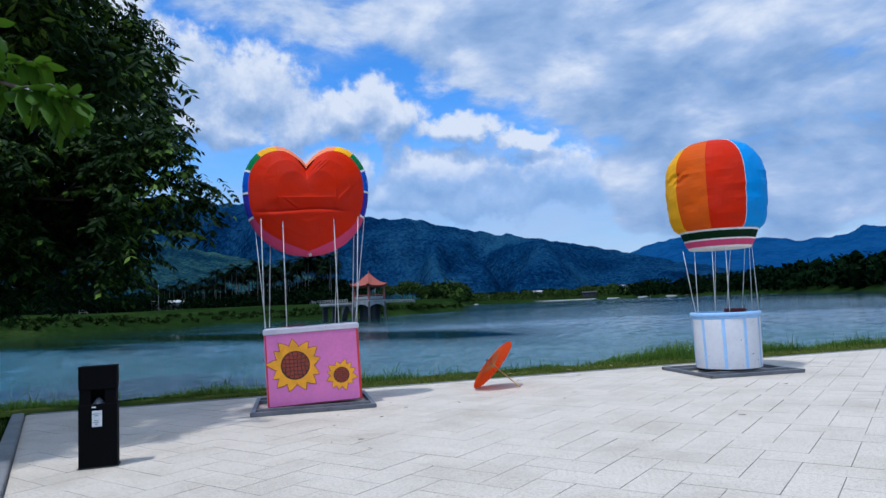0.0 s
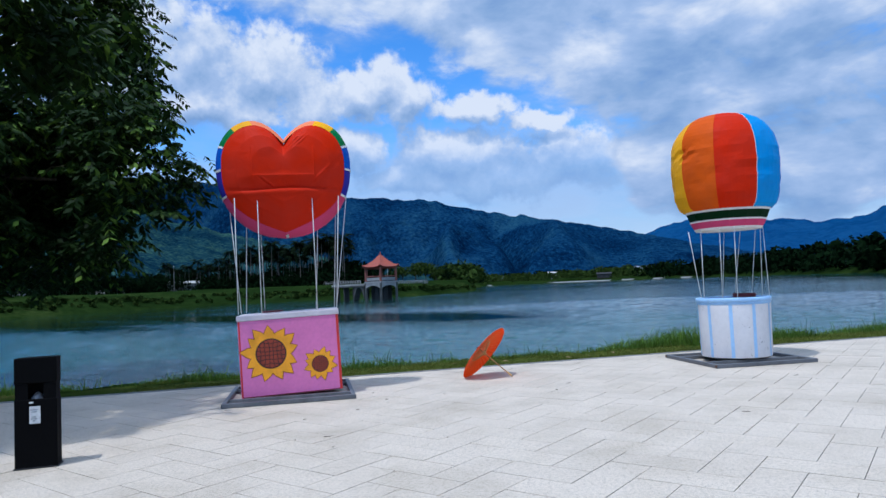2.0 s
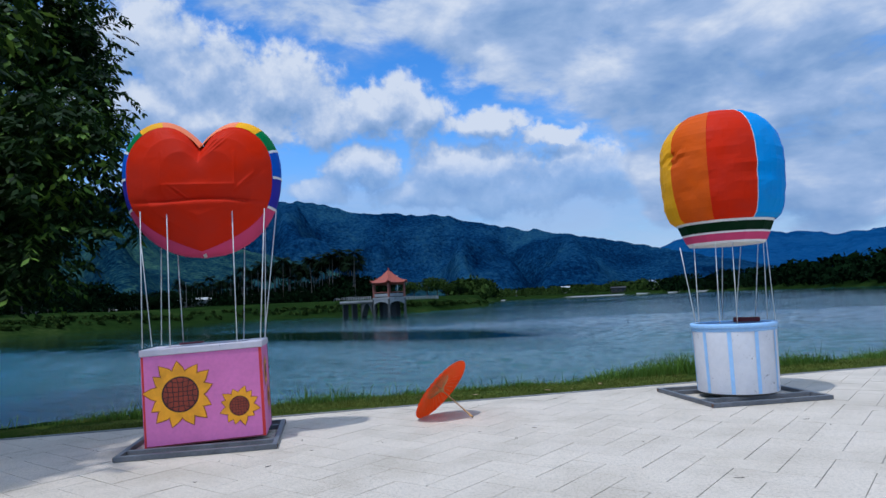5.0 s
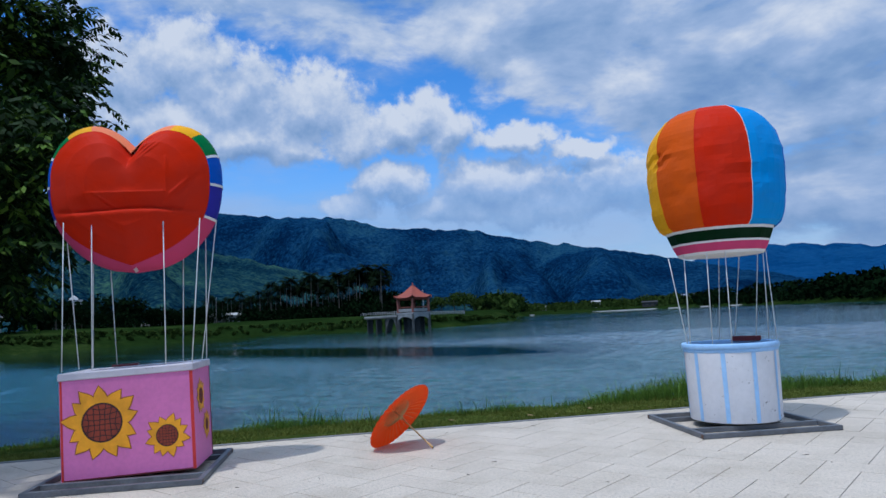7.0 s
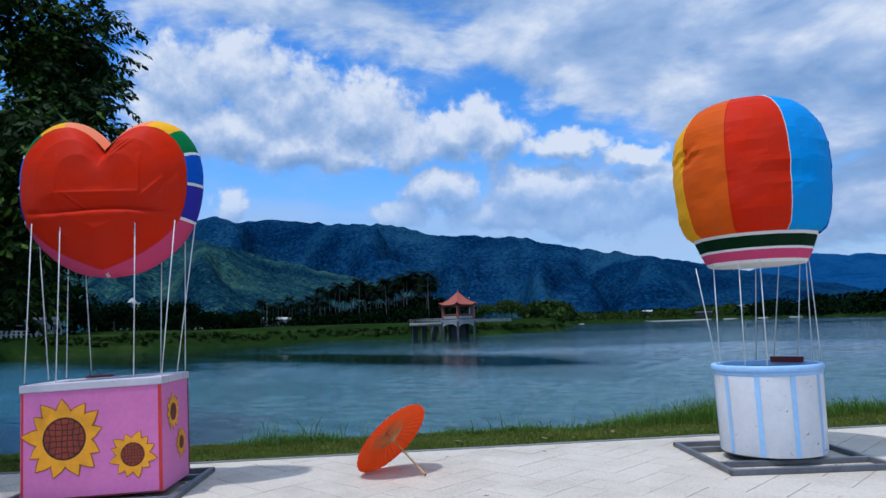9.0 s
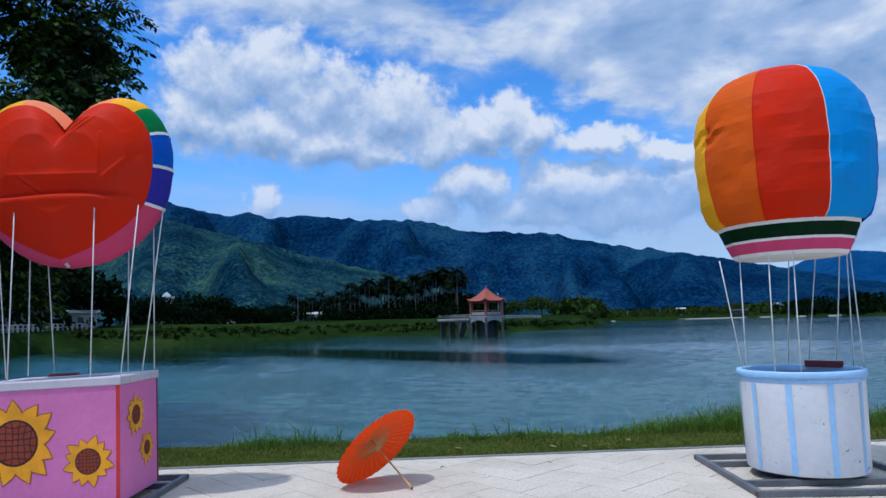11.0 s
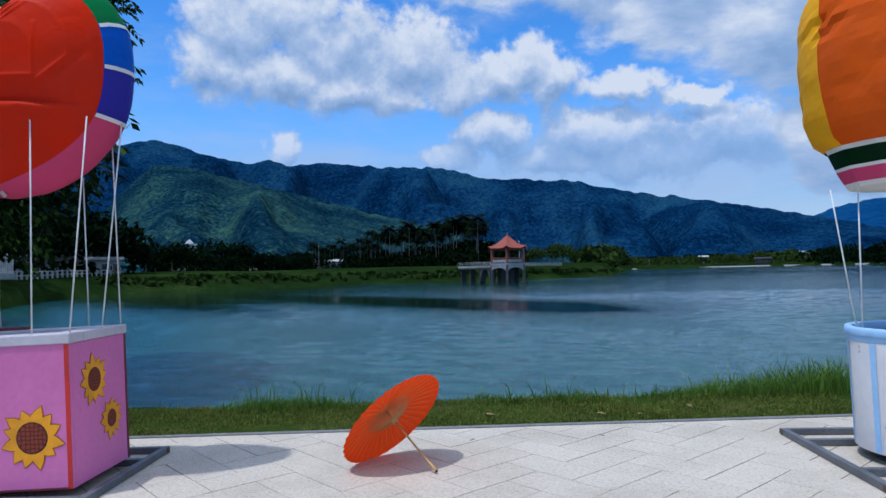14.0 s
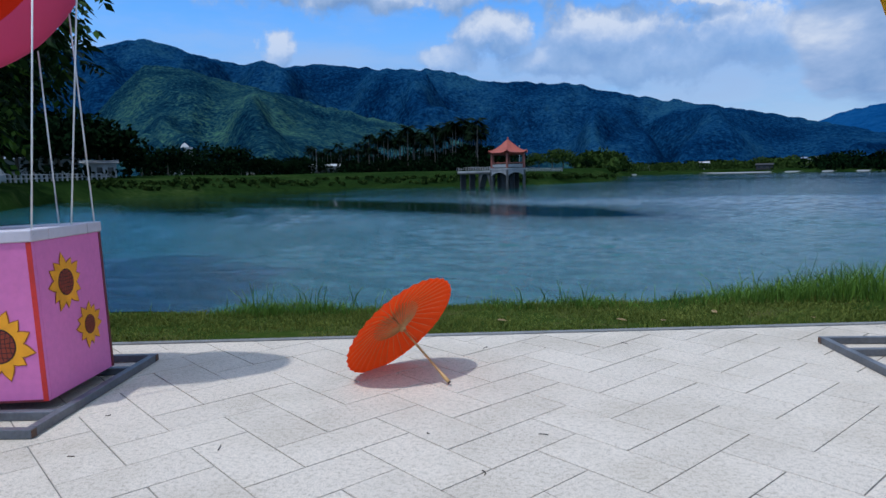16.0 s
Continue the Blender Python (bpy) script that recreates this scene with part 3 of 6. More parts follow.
def make_water():
    """The lake: a fan of rings round the plaza, with wind waves where the breeze reaches it, calm further off."""
    rng = np.random.default_rng(12)
    az = np.concatenate([np.arange(-90, -64, 4.0), np.arange(-64, 42, 0.22), np.arange(42, 91, 4.0)])
    radii = np.concatenate([np.linspace(7.0, 20.0, 130, endpoint=False), np.linspace(20.0, 62.0, 240), [70, 90, 130, 200, 320, 520, 900]])
    a, r = np.meshgrid(np.radians(az), radii)
    x, y = HUB.x + r * np.sin(a), HUB.y + r * np.cos(a)
    h = np.zeros_like(x)
    for k in range(26):
        length = 0.22 * 1.075 ** k
        way = radians(78 + rng.normal(0, 36))
        h += 0.0048 * length * np.sin(2 * np.pi / length * (x * math.cos(way) + y * math.sin(way)) + rng.uniform(0, 6.28))
    gust = 1.0 + 0.35 * np.sin(x * 0.31 + 1.3 * np.sin(y * 0.17)) * np.sin(y * 0.23 + np.sin(x * 0.13))
    lane = y - (36.8 - 0.62 * x)
    gone = smooth_np(6.0, 0.0, np.abs(lane) - 6.0) * smooth_np(7.0, -3.0, x)
    gone = np.maximum(gone, smooth_np(-18, -11, lane) * smooth_np(-8, 8, -5 - x - 0.5 * y))
    h *= gust * (1 - gone) * smooth_np(62.0, 48.0, r) * smooth_np(7.0, 8.5, r)
    v = np.stack([x, y, WATER_Z + h], 2).reshape(-1, 3)
    n = len(az)
    i, j = np.meshgrid(np.arange(len(radii) - 1), np.arange(n - 1), indexing="ij")
    k = (i * n + j).ravel()
    faces = np.stack([k, k + n, k + n + 1, k + 1], 1)
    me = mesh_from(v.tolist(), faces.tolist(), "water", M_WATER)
    me.polygons.foreach_set("use_smooth", [True] * len(me.polygons))
    tagged(new("water", me), "blue-green lake water ruffled by a light breeze", "lake", kind="structure")


def mesh_from(verts, faces, name, mat):
    me = bpy.data.meshes.new(name)
    me.from_pydata([tuple(v) for v in verts], [], [tuple(int(i) for i in f) for f in faces])
    me.materials.append(mat)
    return me


def smooth_np(a, b, x):
    t = np.clip((x - a) / (b - a), 0, 1)
    return t * t * (3 - 2 * t)


make_water()


def make_lawn():
    """The strip of turf between the plaza and the lake, that drops to the water."""
    bm = bmesh.new()
    us = [-10 + 0.25 * k for k in range(113)]
    vs = [0.06, 0.1, 0.3, 0.5, 0.7, 0.9, 1.1, 1.3, 1.5, 1.7, 1.9, 2.2, 2.6, 3.2, 4.0]
    rows = []
    for v in vs:
        row = []
        for u in us:
            p = EDGE_AT + EDGE_U * u + EDGE_N * v
            z = -0.012 + 0.03 * noise.noise((u * 0.9, v * 1.4, 0)) * smooth(0.1, 0.5, v) - 1.3 * smooth(1.35, 3.8, v) - 0.03 * v
            row.append(bm.verts.new((p.x, p.y, z)))
        rows.append(row)
    for r0, r1 in zip(rows, rows[1:]):
        for k in range(len(us) - 1):
            bm.faces.new((r0[k], r0[k + 1], r1[k + 1], r1[k]))
    tagged(part("lawn", bm, M_LAWN, smooth=True), "strip of worn green turf beside the lake", "lawn", kind="structure")


make_lawn()


def lawn_z(v):
    return -0.012 - 1.3 * smooth(1.35, 3.8, v) - 0.03 * v


# ---- mountains ----

def ridge(name, mat, label, profile, reach, foot, back, seed, rough, rough_scale, grove):
    """A range of hills whose skyline follows azimuth, elevation pairs as seen from the plaza."""
    bm = bmesh.new()
    a0, a1 = profile[0][0], profile[-1][0]
    cols = int((a1 - a0) / 0.22)
    steps = 84
    grid = []
    for i in range(cols + 1):
        az = a0 + (a1 - a0) * i / cols
        a = radians(az)
        el = table(profile, az) + 0.15 * noise.fractal((az * 0.9, seed, 0), 0.8, 2.0, 5)
        top = reach * math.tan(radians(max(0.05, el)))
        col = []
        for j in range(steps + 1):
            s = j / steps
            if s <= 0.8:
                q = s / 0.8
                r = foot + (reach - foot) * q
                spurs = noise.fractal((az * rough_scale, q * 2.0, seed), 1.0, 2.1, 3)
                gully = abs(noise.noise((az * rough_scale * 0.8 + 0.6 * noise.noise((q * 3, az * 0.2, seed)), q * 0.8, seed + 7)))
                h = min(top * 0.985 * r / reach if q < 0.97 else top, 0.02 + top * (0.75 * q ** 1.15 + 0.25 * q * q) + top * rough * (spurs * 0.55 + (gully - 0.25) * 1.9) * q * (1 - q) * 2.6)
            else:
                q = (s - 0.8) / 0.2
                r = reach + back * q
                h = top * (1 - q) ** 1.2
            px, py = HUB.x + r * math.sin(a), HUB.y + r * math.cos(a)
            h += grove * smooth(0, 0.1, s) * (noise.noise((px / 70, py / 70, seed)) + 0.6 * noise.noise((px / 32, py / 32, seed + 3)))
            col.append(bm.verts.new((px, py, 1.0 + h)))
        grid.append(col)
    for c0, c1 in zip(grid, grid[1:]):
        for j in range(steps):
            bm.faces.new((c0[j], c1[j], c1[j + 1], c0[j + 1]))
    ob = part(name, bm, mat, smooth=True)
    return tagged(ob, label, "mountain", kind="structure")


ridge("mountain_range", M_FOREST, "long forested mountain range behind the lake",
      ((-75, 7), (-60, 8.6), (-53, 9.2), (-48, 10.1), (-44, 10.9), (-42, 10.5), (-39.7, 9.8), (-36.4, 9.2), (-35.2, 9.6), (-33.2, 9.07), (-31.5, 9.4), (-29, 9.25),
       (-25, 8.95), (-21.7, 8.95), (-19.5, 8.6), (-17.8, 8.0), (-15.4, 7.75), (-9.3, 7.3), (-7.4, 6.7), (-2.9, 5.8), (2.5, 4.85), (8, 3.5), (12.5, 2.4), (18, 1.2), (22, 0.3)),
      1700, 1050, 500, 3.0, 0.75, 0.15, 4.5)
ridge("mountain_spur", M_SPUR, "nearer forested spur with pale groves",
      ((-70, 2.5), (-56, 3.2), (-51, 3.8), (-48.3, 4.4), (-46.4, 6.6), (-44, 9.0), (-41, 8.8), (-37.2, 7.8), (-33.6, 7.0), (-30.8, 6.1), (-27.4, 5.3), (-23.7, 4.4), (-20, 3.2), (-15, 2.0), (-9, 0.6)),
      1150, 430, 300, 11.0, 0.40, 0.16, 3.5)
ridge("far_mountains", M_FARHILL, "far mountains beyond the lake's end, blue with painted haze",
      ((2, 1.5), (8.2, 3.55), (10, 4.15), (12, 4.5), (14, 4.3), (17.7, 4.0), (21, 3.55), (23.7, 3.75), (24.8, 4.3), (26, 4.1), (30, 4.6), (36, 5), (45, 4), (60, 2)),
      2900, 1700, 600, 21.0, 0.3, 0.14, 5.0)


# ---- heart balloon ----
def heart_side(n, front):
    """Points (x, z) down one side of the heart, from the cleft over the lobe to the tip. front: the red panel, that is smaller and ends in a point."""
    pts = []
    half, wide_z, top, tip = (0.755, 2.92, 3.395, 2.035) if front else (0.845, 2.93, 3.50, 1.975)
    up = n // 2
    crest = int(up * 0.4)
    peak, dip = 0.47, (0.50 if front else 0.56)
    for k in range(up):
        if k < crest:                                        # from the cleft to the lobe's top
            x = peak * (k + 0.15) / crest
            f = dip + (1 - dip) * math.sin(math.pi / 2 * x / peak) ** 0.85
        else:                                               # over the shoulder
            a = math.pi / 2 * (k - crest) / (up - crest)
            x, f = peak + (1 - peak) * math.sin(a), math.cos(a)
        pts.append((half * x, wide_z + (top - wide_z) * f))
    for k in range(n - up + 1):
        q = math.cos(math.pi / 2 * k / (n - up))          # 1 at the widest, 0 at the tip
        w = 1 - (1 - q) ** 3.3 if front else math.sqrt(1 - (1 - q) ** 2.3)
        pts.append((half * w, tip + (wide_z - tip) * q))
    return pts


HEART_AT, HEART_TURN = (-2.55, 8.86), 20.0


def make_heart():
    base = thing("heart_balloon", pose(HEART_AT[0], HEART_AT[1], 0, 0, 0, HEART_TURN),
                 "red heart-shaped tarpaulin balloon with a rainbow rim", "balloon display")
    side_n = 120
    n = 2 * side_n
    outer, inner = heart_side(side_n, False), heart_side(side_n, True)
    mid_z = 2.78

    def spot(k, s, d, mirror=False):
        """k runs from the cleft down one side to the tip; s up to 1 is the red panel, from 1 to 2 the rim."""
        (xi, zi), (xo, zo) = inner[k], outer[k]
        if s <= 1:
            x, z = xi * s, mid_z + (zi - mid_z) * s
        else:
            x, z = xi + (xo - xi) * (s - 1), zi + (zo - zi) * (s - 1)
        return Vector((-x if mirror else x, d, z))

    def round_spot(k, s, d):
        k %= n
        return spot(k, s, d) if k <= side_n else spot(n - k, s, d, True)

    # front and back panels: rings that bulge, creased along the wire frame below
    # the cloth is stretched over hoops, so its slope breaks at each of them
    marks = ((0.0, 0.385), (0.50, 0.378), (0.535, 0.370), (0.755, 0.318), (0.785, 0.302), (0.93, 0.240), (1.0, 0.200))
    rings = [(s, table(marks, s)) for s in [k / 90 for k in range(91)]]

    def line(v, at, width):
        return math.exp(-((v - at) / width) ** 2)

    for side, name in ((-1, "front_panel"), (1, "back_panel")):
        bm = bmesh.new()
        rows = []
        for s, d in rings[1:]:
            row = []
            for k in range(n):
                p = round_spot(k, s, side * d)
                x, z = p.x, p.z
                middle = smooth(0.76, 0.55, abs(x))
                # the panel hangs in a fold over the waist hoop, and is pulled in between it and the square of battens above
                waist = 2.575 + 0.012 * math.sin(x * 6 + 1)
                dip = 0.048 * smooth(2.735, waist + 0.012, z) * smooth(waist - 0.03, waist + 0.005, z) * smooth(0.60, 0.34, abs(x))
                dip += 0.020 * line(z, waist, 0.013) * middle
                dip -= 0.012 * line(z, waist - 0.055, 0.035) * middle
                dip -= 0.007 * line(abs(x), 0.372, 0.011) * smooth(2.70, 2.74, z) * smooth(3.12, 3.08, z)
                dip -= 0.006 * line(z, 2.735, 0.012) * smooth(0.40, 0.36, abs(x))
                dip += 0.012 * line(x, 0.0, 0.10) * smooth(2.72, 2.80, z) * smooth(3.15, 3.0, z)
                # pulled folds
                dip -= 0.020 * line(x + 0.17 + (z - 2.64) * 1.25, 0.0, 0.016) * line(z, 2.655, 0.055)
                dip += 0.012 * line(x + 0.21 + (z - 2.64) * 1.25, 0.0, 0.022) * line(z, 2.655, 0.06)
                dip -= 0.016 * line(x - 0.44 - (z - 2.74) * 0.95, 0.0, 0.016) * line(z, 2.76, 0.09)
                dip += 0.012 * line(x - 0.49 - (z - 2.74) * 0.95, 0.0, 0.03) * line(z, 2.78, 0.11)
                for shift in (0.0, 0.055, 0.105):
                    dip -= 0.010 * line(x - 0.13 - shift - (z - 3.18) * 1.0, 0.0, 0.013) * line(z, 3.20 - shift * 0.3, 0.085)
                dip += 0.085 * math.exp(-(x / 0.085) ** 2) * smooth(2.90, 3.24, z)
                dip += (0.005 * noise.noise((x * 5, z * 5, side)) + 0.010 * abs(noise.noise((x * 2.2 + z * 3, z * 1.4, 4)))) * s
                p.y -= side * dip
                row.append(bm.verts.new(p))
            rows.append(row)
        mid = bm.verts.new((0, side * 0.373, mid_z))
        for k in range(n):
            bm.faces.new((mid, rows[0][k], rows[0][(k + 1) % n]))
        for r0, r1 in zip(rows, rows[1:]):
            for k in range(n):
                bm.faces.new((r0[k], r1[k], r1[(k + 1) % n], r0[(k + 1) % n]))
        bmesh.ops.recalc_face_normals(bm, faces=bm.faces[:])
        part(name, bm, M_RED, base, "red tarpaulin heart panel, creased and sagging" if side < 0 else "", smooth=True)
    # the rim, in coloured lengths from the cleft down to the tip, alike on both sides
    def level(z):
        return next(k for k in range(side_n // 4, side_n) if outer[k][1] < z)

    top_k = max(range(side_n), key=lambda k: outer[k][1])
    g, bl, nv, pk = level(3.40), level(3.19), level(2.85), level(2.50)
    spans = ((0, top_k + 1, M_SALMON, "salmon"), (top_k + 1, g, M_YELLOW, "yellow"), (g, bl, M_GREEN, "green"), (bl, nv, M_BLUE, "blue"), (nv, pk, M_NAVY, "violet-blue"), (pk, side_n, M_PINKBAND, "pink"))
    depth = ((1.0, -0.200), (1.45, -0.15), (1.85, -0.07), (2.0, 0.0), (1.85, 0.07), (1.45, 0.15), (1.0, 0.200))
    for mirror in (False, True):
        for k0, k1, mat, tone in spans:
            bm = bmesh.new()
            rows = []
            for s, d in depth:
                rows.append([bm.verts.new(spot(k, s, d, mirror) + Vector((0, 0.004 * noise.noise((k * 0.45, d * 9, 1)), 0))) for k in range(k0, k1 + 1)])
            for r0, r1 in zip(rows, rows[1:]):
                for i in range(len(r0) - 1):
                    bm.faces.new((r0[i], r0[i + 1], r1[i + 1], r1[i]))
            bmesh.ops.recalc_face_normals(bm, faces=bm.faces[:])
            part("rim_segment", bm, mat, base, tone + " tarpaulin", smooth=True)
        for k in (bl, nv, pk):
            bm = bmesh.new()
            va, vc = [], []
            for s, d in depth:
                p, q = spot(k, s + 0.03, d, mirror), spot(k + 1, s + 0.03, d, mirror)
                p = p + Vector((-0.004 if mirror else 0.004, 0, 0))
                q = p + (q + Vector((-0.004 if mirror else 0.004, 0, 0)) - p).normalized() * 0.028
                va.append(bm.verts.new(p))
                vc.append(bm.verts.new(q))
            for i in range(len(va) - 1):
                bm.faces.new((va[i], va[i + 1], vc[i + 1], vc[i]))
            part("seam_tape", bm, M_WHITETARP, base, "white tape", smooth=True)
    # white flap at the tip
    bm = bmesh.new()
    for i, (x0, x1) in enumerate(((-0.035, 0.015),)):
        q = [(x0, -0.214, 2.075), (x1, -0.214, 2.070), (x1 + 0.03, -0.12, 1.984), (x0 + 0.045, -0.10, 1.970)]
        f = bm.faces.new([bm.verts.new(p) for p in q])
    bmesh.ops.solidify(bm, geom=bm.faces[:], thickness=0.004)
    part("tape_flap", bm, M_WHITETARP, base, "white tape flap at the tip")
    return base


heart = make_heart()


def sunflower(parent, cx, cz, r_seed, r_in, r_out, petals, face, phase, squeeze=1.0, name="painted_sunflower", twist=0.0):
    """A painted sunflower on a panel: petals with outlines and a hatched seed disc. face: the panel's place along y (front) or x (side)."""
    holder = None

    def at(x, z, lift):
        if face[0] == "front":
            return (cx + x * squeeze, face[1] - lift, cz + z)
        return (face[1] + lift, cx + x * squeeze, cz + z)

    bm = bmesh.new()
    bm.faces.new([bm.verts.new(at(r_seed * 1.06 * math.cos(2 * math.pi * k / 40), r_seed * 1.06 * math.sin(2 * math.pi * k / 40), 0.0054)) for k in range(40)])
    flower = part(name, bm, M_SEEDLINE, parent, "painted sunflower with yellow petals and a hatched brown disc")
    for k in range(petals):
        a = 2 * math.pi * k / petals + phase
        long = r_out * (1 + 0.07 * math.sin(k * 2.7 + cx * 9))
        width = math.pi * (r_seed + 0.45 * (long - r_seed)) / petals * 1.12
        lean = 0.10 * math.sin(k * 1.9 + 1)
        axis = Vector((math.cos(a), math.sin(a)))
        tip_axis = Vector((math.cos(a + lean), math.sin(a + lean)))
        cross = Vector((-axis.y, axis.x))
        bm = bmesh.new()
        for lift, w_scale, s_scale in ((0.0022 + 0.0004 * (k % 2), 1.0, 1.0), (0.0042 + 0.0004 * (k % 2), 0.87, 0.94)):
            shape = []
            for s, w in ((0.0, 0.62), (0.25, 0.95), (0.42, 1.0), (0.62, 0.78), (0.82, 0.38), (1.0, 0.0)):
                ss = s * s_scale
                c = axis * (r_in + (long - r_in) * ss) + (tip_axis - axis) * long * ss * ss
                shape.append((c, width * w * w_scale))
            ring = [c + cross * w for c, w in shape[:-1]] + [shape[-1][0]] + [c - cross * w for c, w in shape[:-1]][::-1]
            f = bm.faces.new([bm.verts.new(at(p.x, p.y, lift)) for p in ring])
            f.material_index = 0 if w_scale == 1.0 else 1
        ob = part("petal", bm, M_OUTLINE, flower)
        ob.data.materials.append(M_PETAL)
    bm = bmesh.new()
    vs = [bm.verts.new(at(r_seed * 0.97 * math.cos(2 * math.pi * k / 40), r_seed * 0.97 * math.sin(2 * math.pi * k / 40), 0.0066)) for k in range(40)]
    bm.faces.new(vs)
    part("seed_disc", bm, M_SEED, flower, "brown seed disc")
    w = r_seed * 0.024
    for d in (-0.72, -0.42, -0.12, 0.18, 0.46, 0.74):
        for flip in (0, 1):
            bm = bmesh.new()
            prev = None
            for i in range(9):
                s = -1 + 2 * i / 8
                lim = math.sqrt(max(0, 1 - d * d)) * 0.97
                x, z = s * lim, d + 0.10 * (s * s - 0.4) * (1 if d > 0 else -0.6) + 0.02 * math.sin(5 * s + d * 7)
                if flip:
                    x, z = z, x
                x, z = x * r_seed, z * r_seed
                dx, dz = (w, 0) if flip else (0, w)
                pair = (bm.verts.new(at(x - dx, z - dz, 0.0078)), bm.verts.new(at(x + dx, z + dz, 0.0078)))
                if prev:
                    bm.faces.new((prev[0], pair[0], pair[1], prev[1]))
                prev = pair
            part("hatch_line", bm, M_SEEDLINE, flower)
    return flower


def base_frame(x, y, turn, size, label, bars):
    """A square frame of steel tube that stands on the paving, with two cross bars."""
    f = thing("base_frame", pose(x, y, 0, 0, 0, turn), label, "steel frame", group="base frames")
    h, w = 0.05, 0.05
    s = size / 2 - w / 2
    for sx, sy, cx, cy in ((size, w, 0, -s), (size, w, 0, s)):
        part("rail", box_bm(sx, sy, h, (cx, cy, h / 2 + 0.002), 0.004), M_STEEL, f)
    for cx in (-s, s):
        part("rail", box_bm(w, size - 2 * w - 0.004, h, (cx, 0, h / 2 + 0.002), 0.004), M_STEEL, f)
    for cy in bars:
        part("cross_bar", box_bm(size - 2 * w - 0.004, w, h, (0, cy, h / 2 + 0.002), 0.004), M_STEEL, f)
    # open tube ends
    for cx in (-size / 2, size / 2):
        for cy in (-s, s):
            part("tube_end", box_bm(0.004, w * 0.8, h * 0.8, (cx + math.copysign(0.002, cx), cy, h / 2 + 0.002)), M_RUST, f, "dark open tube end")
    return f


base_frame(HEART_AT[0] - 0.0, HEART_AT[1], HEART_TURN, 1.52, "grey steel tube frame under the pink box", (-0.46, 0.40))


def make_pink_box():
    W, D, B, T = 1.20, 0.74, 0.056, 0.975
    b = thing("balloon_basket", pose(HEART_AT[0] + 0.028, HEART_AT[1] + 0.010, 0, 0, -1.7, HEART_TURN), "pink painted box basket with yellow sunflowers and white rim", "balloon basket")
    t = 0.025
    for name, sx, sy, cx, cy in (("front_panel", W, t, 0, -D / 2 + t / 2), ("back_panel", W, t, 0, D / 2 - t / 2),
                                 ("side_panel", t, D - 2 * t - 0.002, -W / 2 + t / 2, 0), ("side_panel", t, D - 2 * t - 0.002, W / 2 - t / 2, 0)):
        part(name, box_bm(sx, sy, T - B, (cx, cy, (T + B) / 2), 0.004), M_PINK, b)
    part("floor_panel", box_bm(W - 2 * t - 0.01, D - 2 * t - 0.01, 0.02, (0, 0, B + 0.02)), M_MAROON, b)
    # the white rim
    z = T + 0.034
    for sx, sy, cx, cy in ((W + 0.02, 0.17, 0, -D / 2 + 0.075), (W + 0.02, 0.17, 0, D / 2 - 0.075), (0.17, D - 0.324, -W / 2 + 0.075, 0), (0.17, D - 0.324, W / 2 - 0.075, 0)):
        part("rim", box_bm(sx, sy, 0.068, (cx, cy, z), 0.008), M_RIMWHITE, b, "white painted rim, chipped")
    # painted corner stripes
    for sx in (-1, 1):
        part("corner_stripe", box_bm(0.030 if sx > 0 else 0.018, 0.003, T - B - 0.004, (sx * (W / 2 - 0.016), -D / 2 - 0.0015, (T + B) / 2)), M_REDPAINT, b, "red painted stripe")
        part("corner_stripe", box_bm(0.003, 0.024, T - B - 0.004, (sx * (W / 2 + 0.0015), D / 2 - 0.013, (T + B) / 2)), M_MAROON, b, "dark red painted stripe")
    part("foot_line", box_bm(W - 0.05, 0.003, 0.012, (0, -D / 2 - 0.0015, B + 0.007)), M_MAROON, b, "dark red painted line")
    part("inner_board", box_bm(0.26, 0.05, 0.022, (-0.22, D / 2 - 0.05, T + 0.08), 0.003), M_MAROON, b, "dark red board inside the rim")
    sunflower(b, -0.228, 0.565, 0.172, 0.15, 0.355, 13, ("front", -D / 2), 0.15)
    sunflower(b, 0.348, 0.390, 0.096, 0.082, 0.205, 12, ("front", -D / 2), 0.30)
    sunflower(b, -0.085, 0.705, 0.076, 0.064, 0.178, 12, ("side", W / 2), 0.1)
    sunflower(b, 0.125, 0.400, 0.058, 0.050, 0.148, 11, ("side", W / 2), 0.4)
    return b


make_pink_box()


def cord(path, owner, label, radius=0.0052):
    return part("cord", tube_bm(path, radius, 8), M_CORD, owner, label, smooth=True)


RIM = 1.042
for x0, y0, x1, y1, z1 in ((-0.585, -0.34, -0.60, -0.28, 2.47), (-0.31, -0.355, -0.325, -0.33, 2.48), (0.355, -0.355, 0.335, -0.33, 2.49), (0.59, -0.34, 0.665, -0.25, 2.48),
                           (-0.55, 0.335, -0.50, 0.20, 2.40), (-0.315, 0.345, -0.33, 0.18, 2.16), (0.345, 0.345, 0.40, 0.18, 2.14), (0.60, 0.04, 0.775, 0.0, 2.49),
                           (0.585, 0.34, 0.64, 0.13, 2.37), (-0.59, 0.08, -0.70, 0.03, 2.47)):
    cord([(x0, y0, RIM), ((x0 + x1) / 2, (y0 + y1) / 2, (RIM + z1) / 2), (x1, y1, z1)], heart, "taut white cord down to the basket")


# ---- round balloon ----
BALL_AT, BALL_TURN = (3.41, 11.16), 17.0
BALL_PROFILE = ((0.597, 2.195), (0.657, 2.24), (0.694, 2.32), (0.721, 2.44), (0.740, 2.59), (0.753, 2.75), (0.756, 2.91), (0.748, 3.05), (0.724, 3.18), (0.684, 3.30), (0.617, 3.41), (0.521, 3.505), (0.395, 3.576), (0.233, 3.62), (0.101, 3.637), (0.012, 3.64))


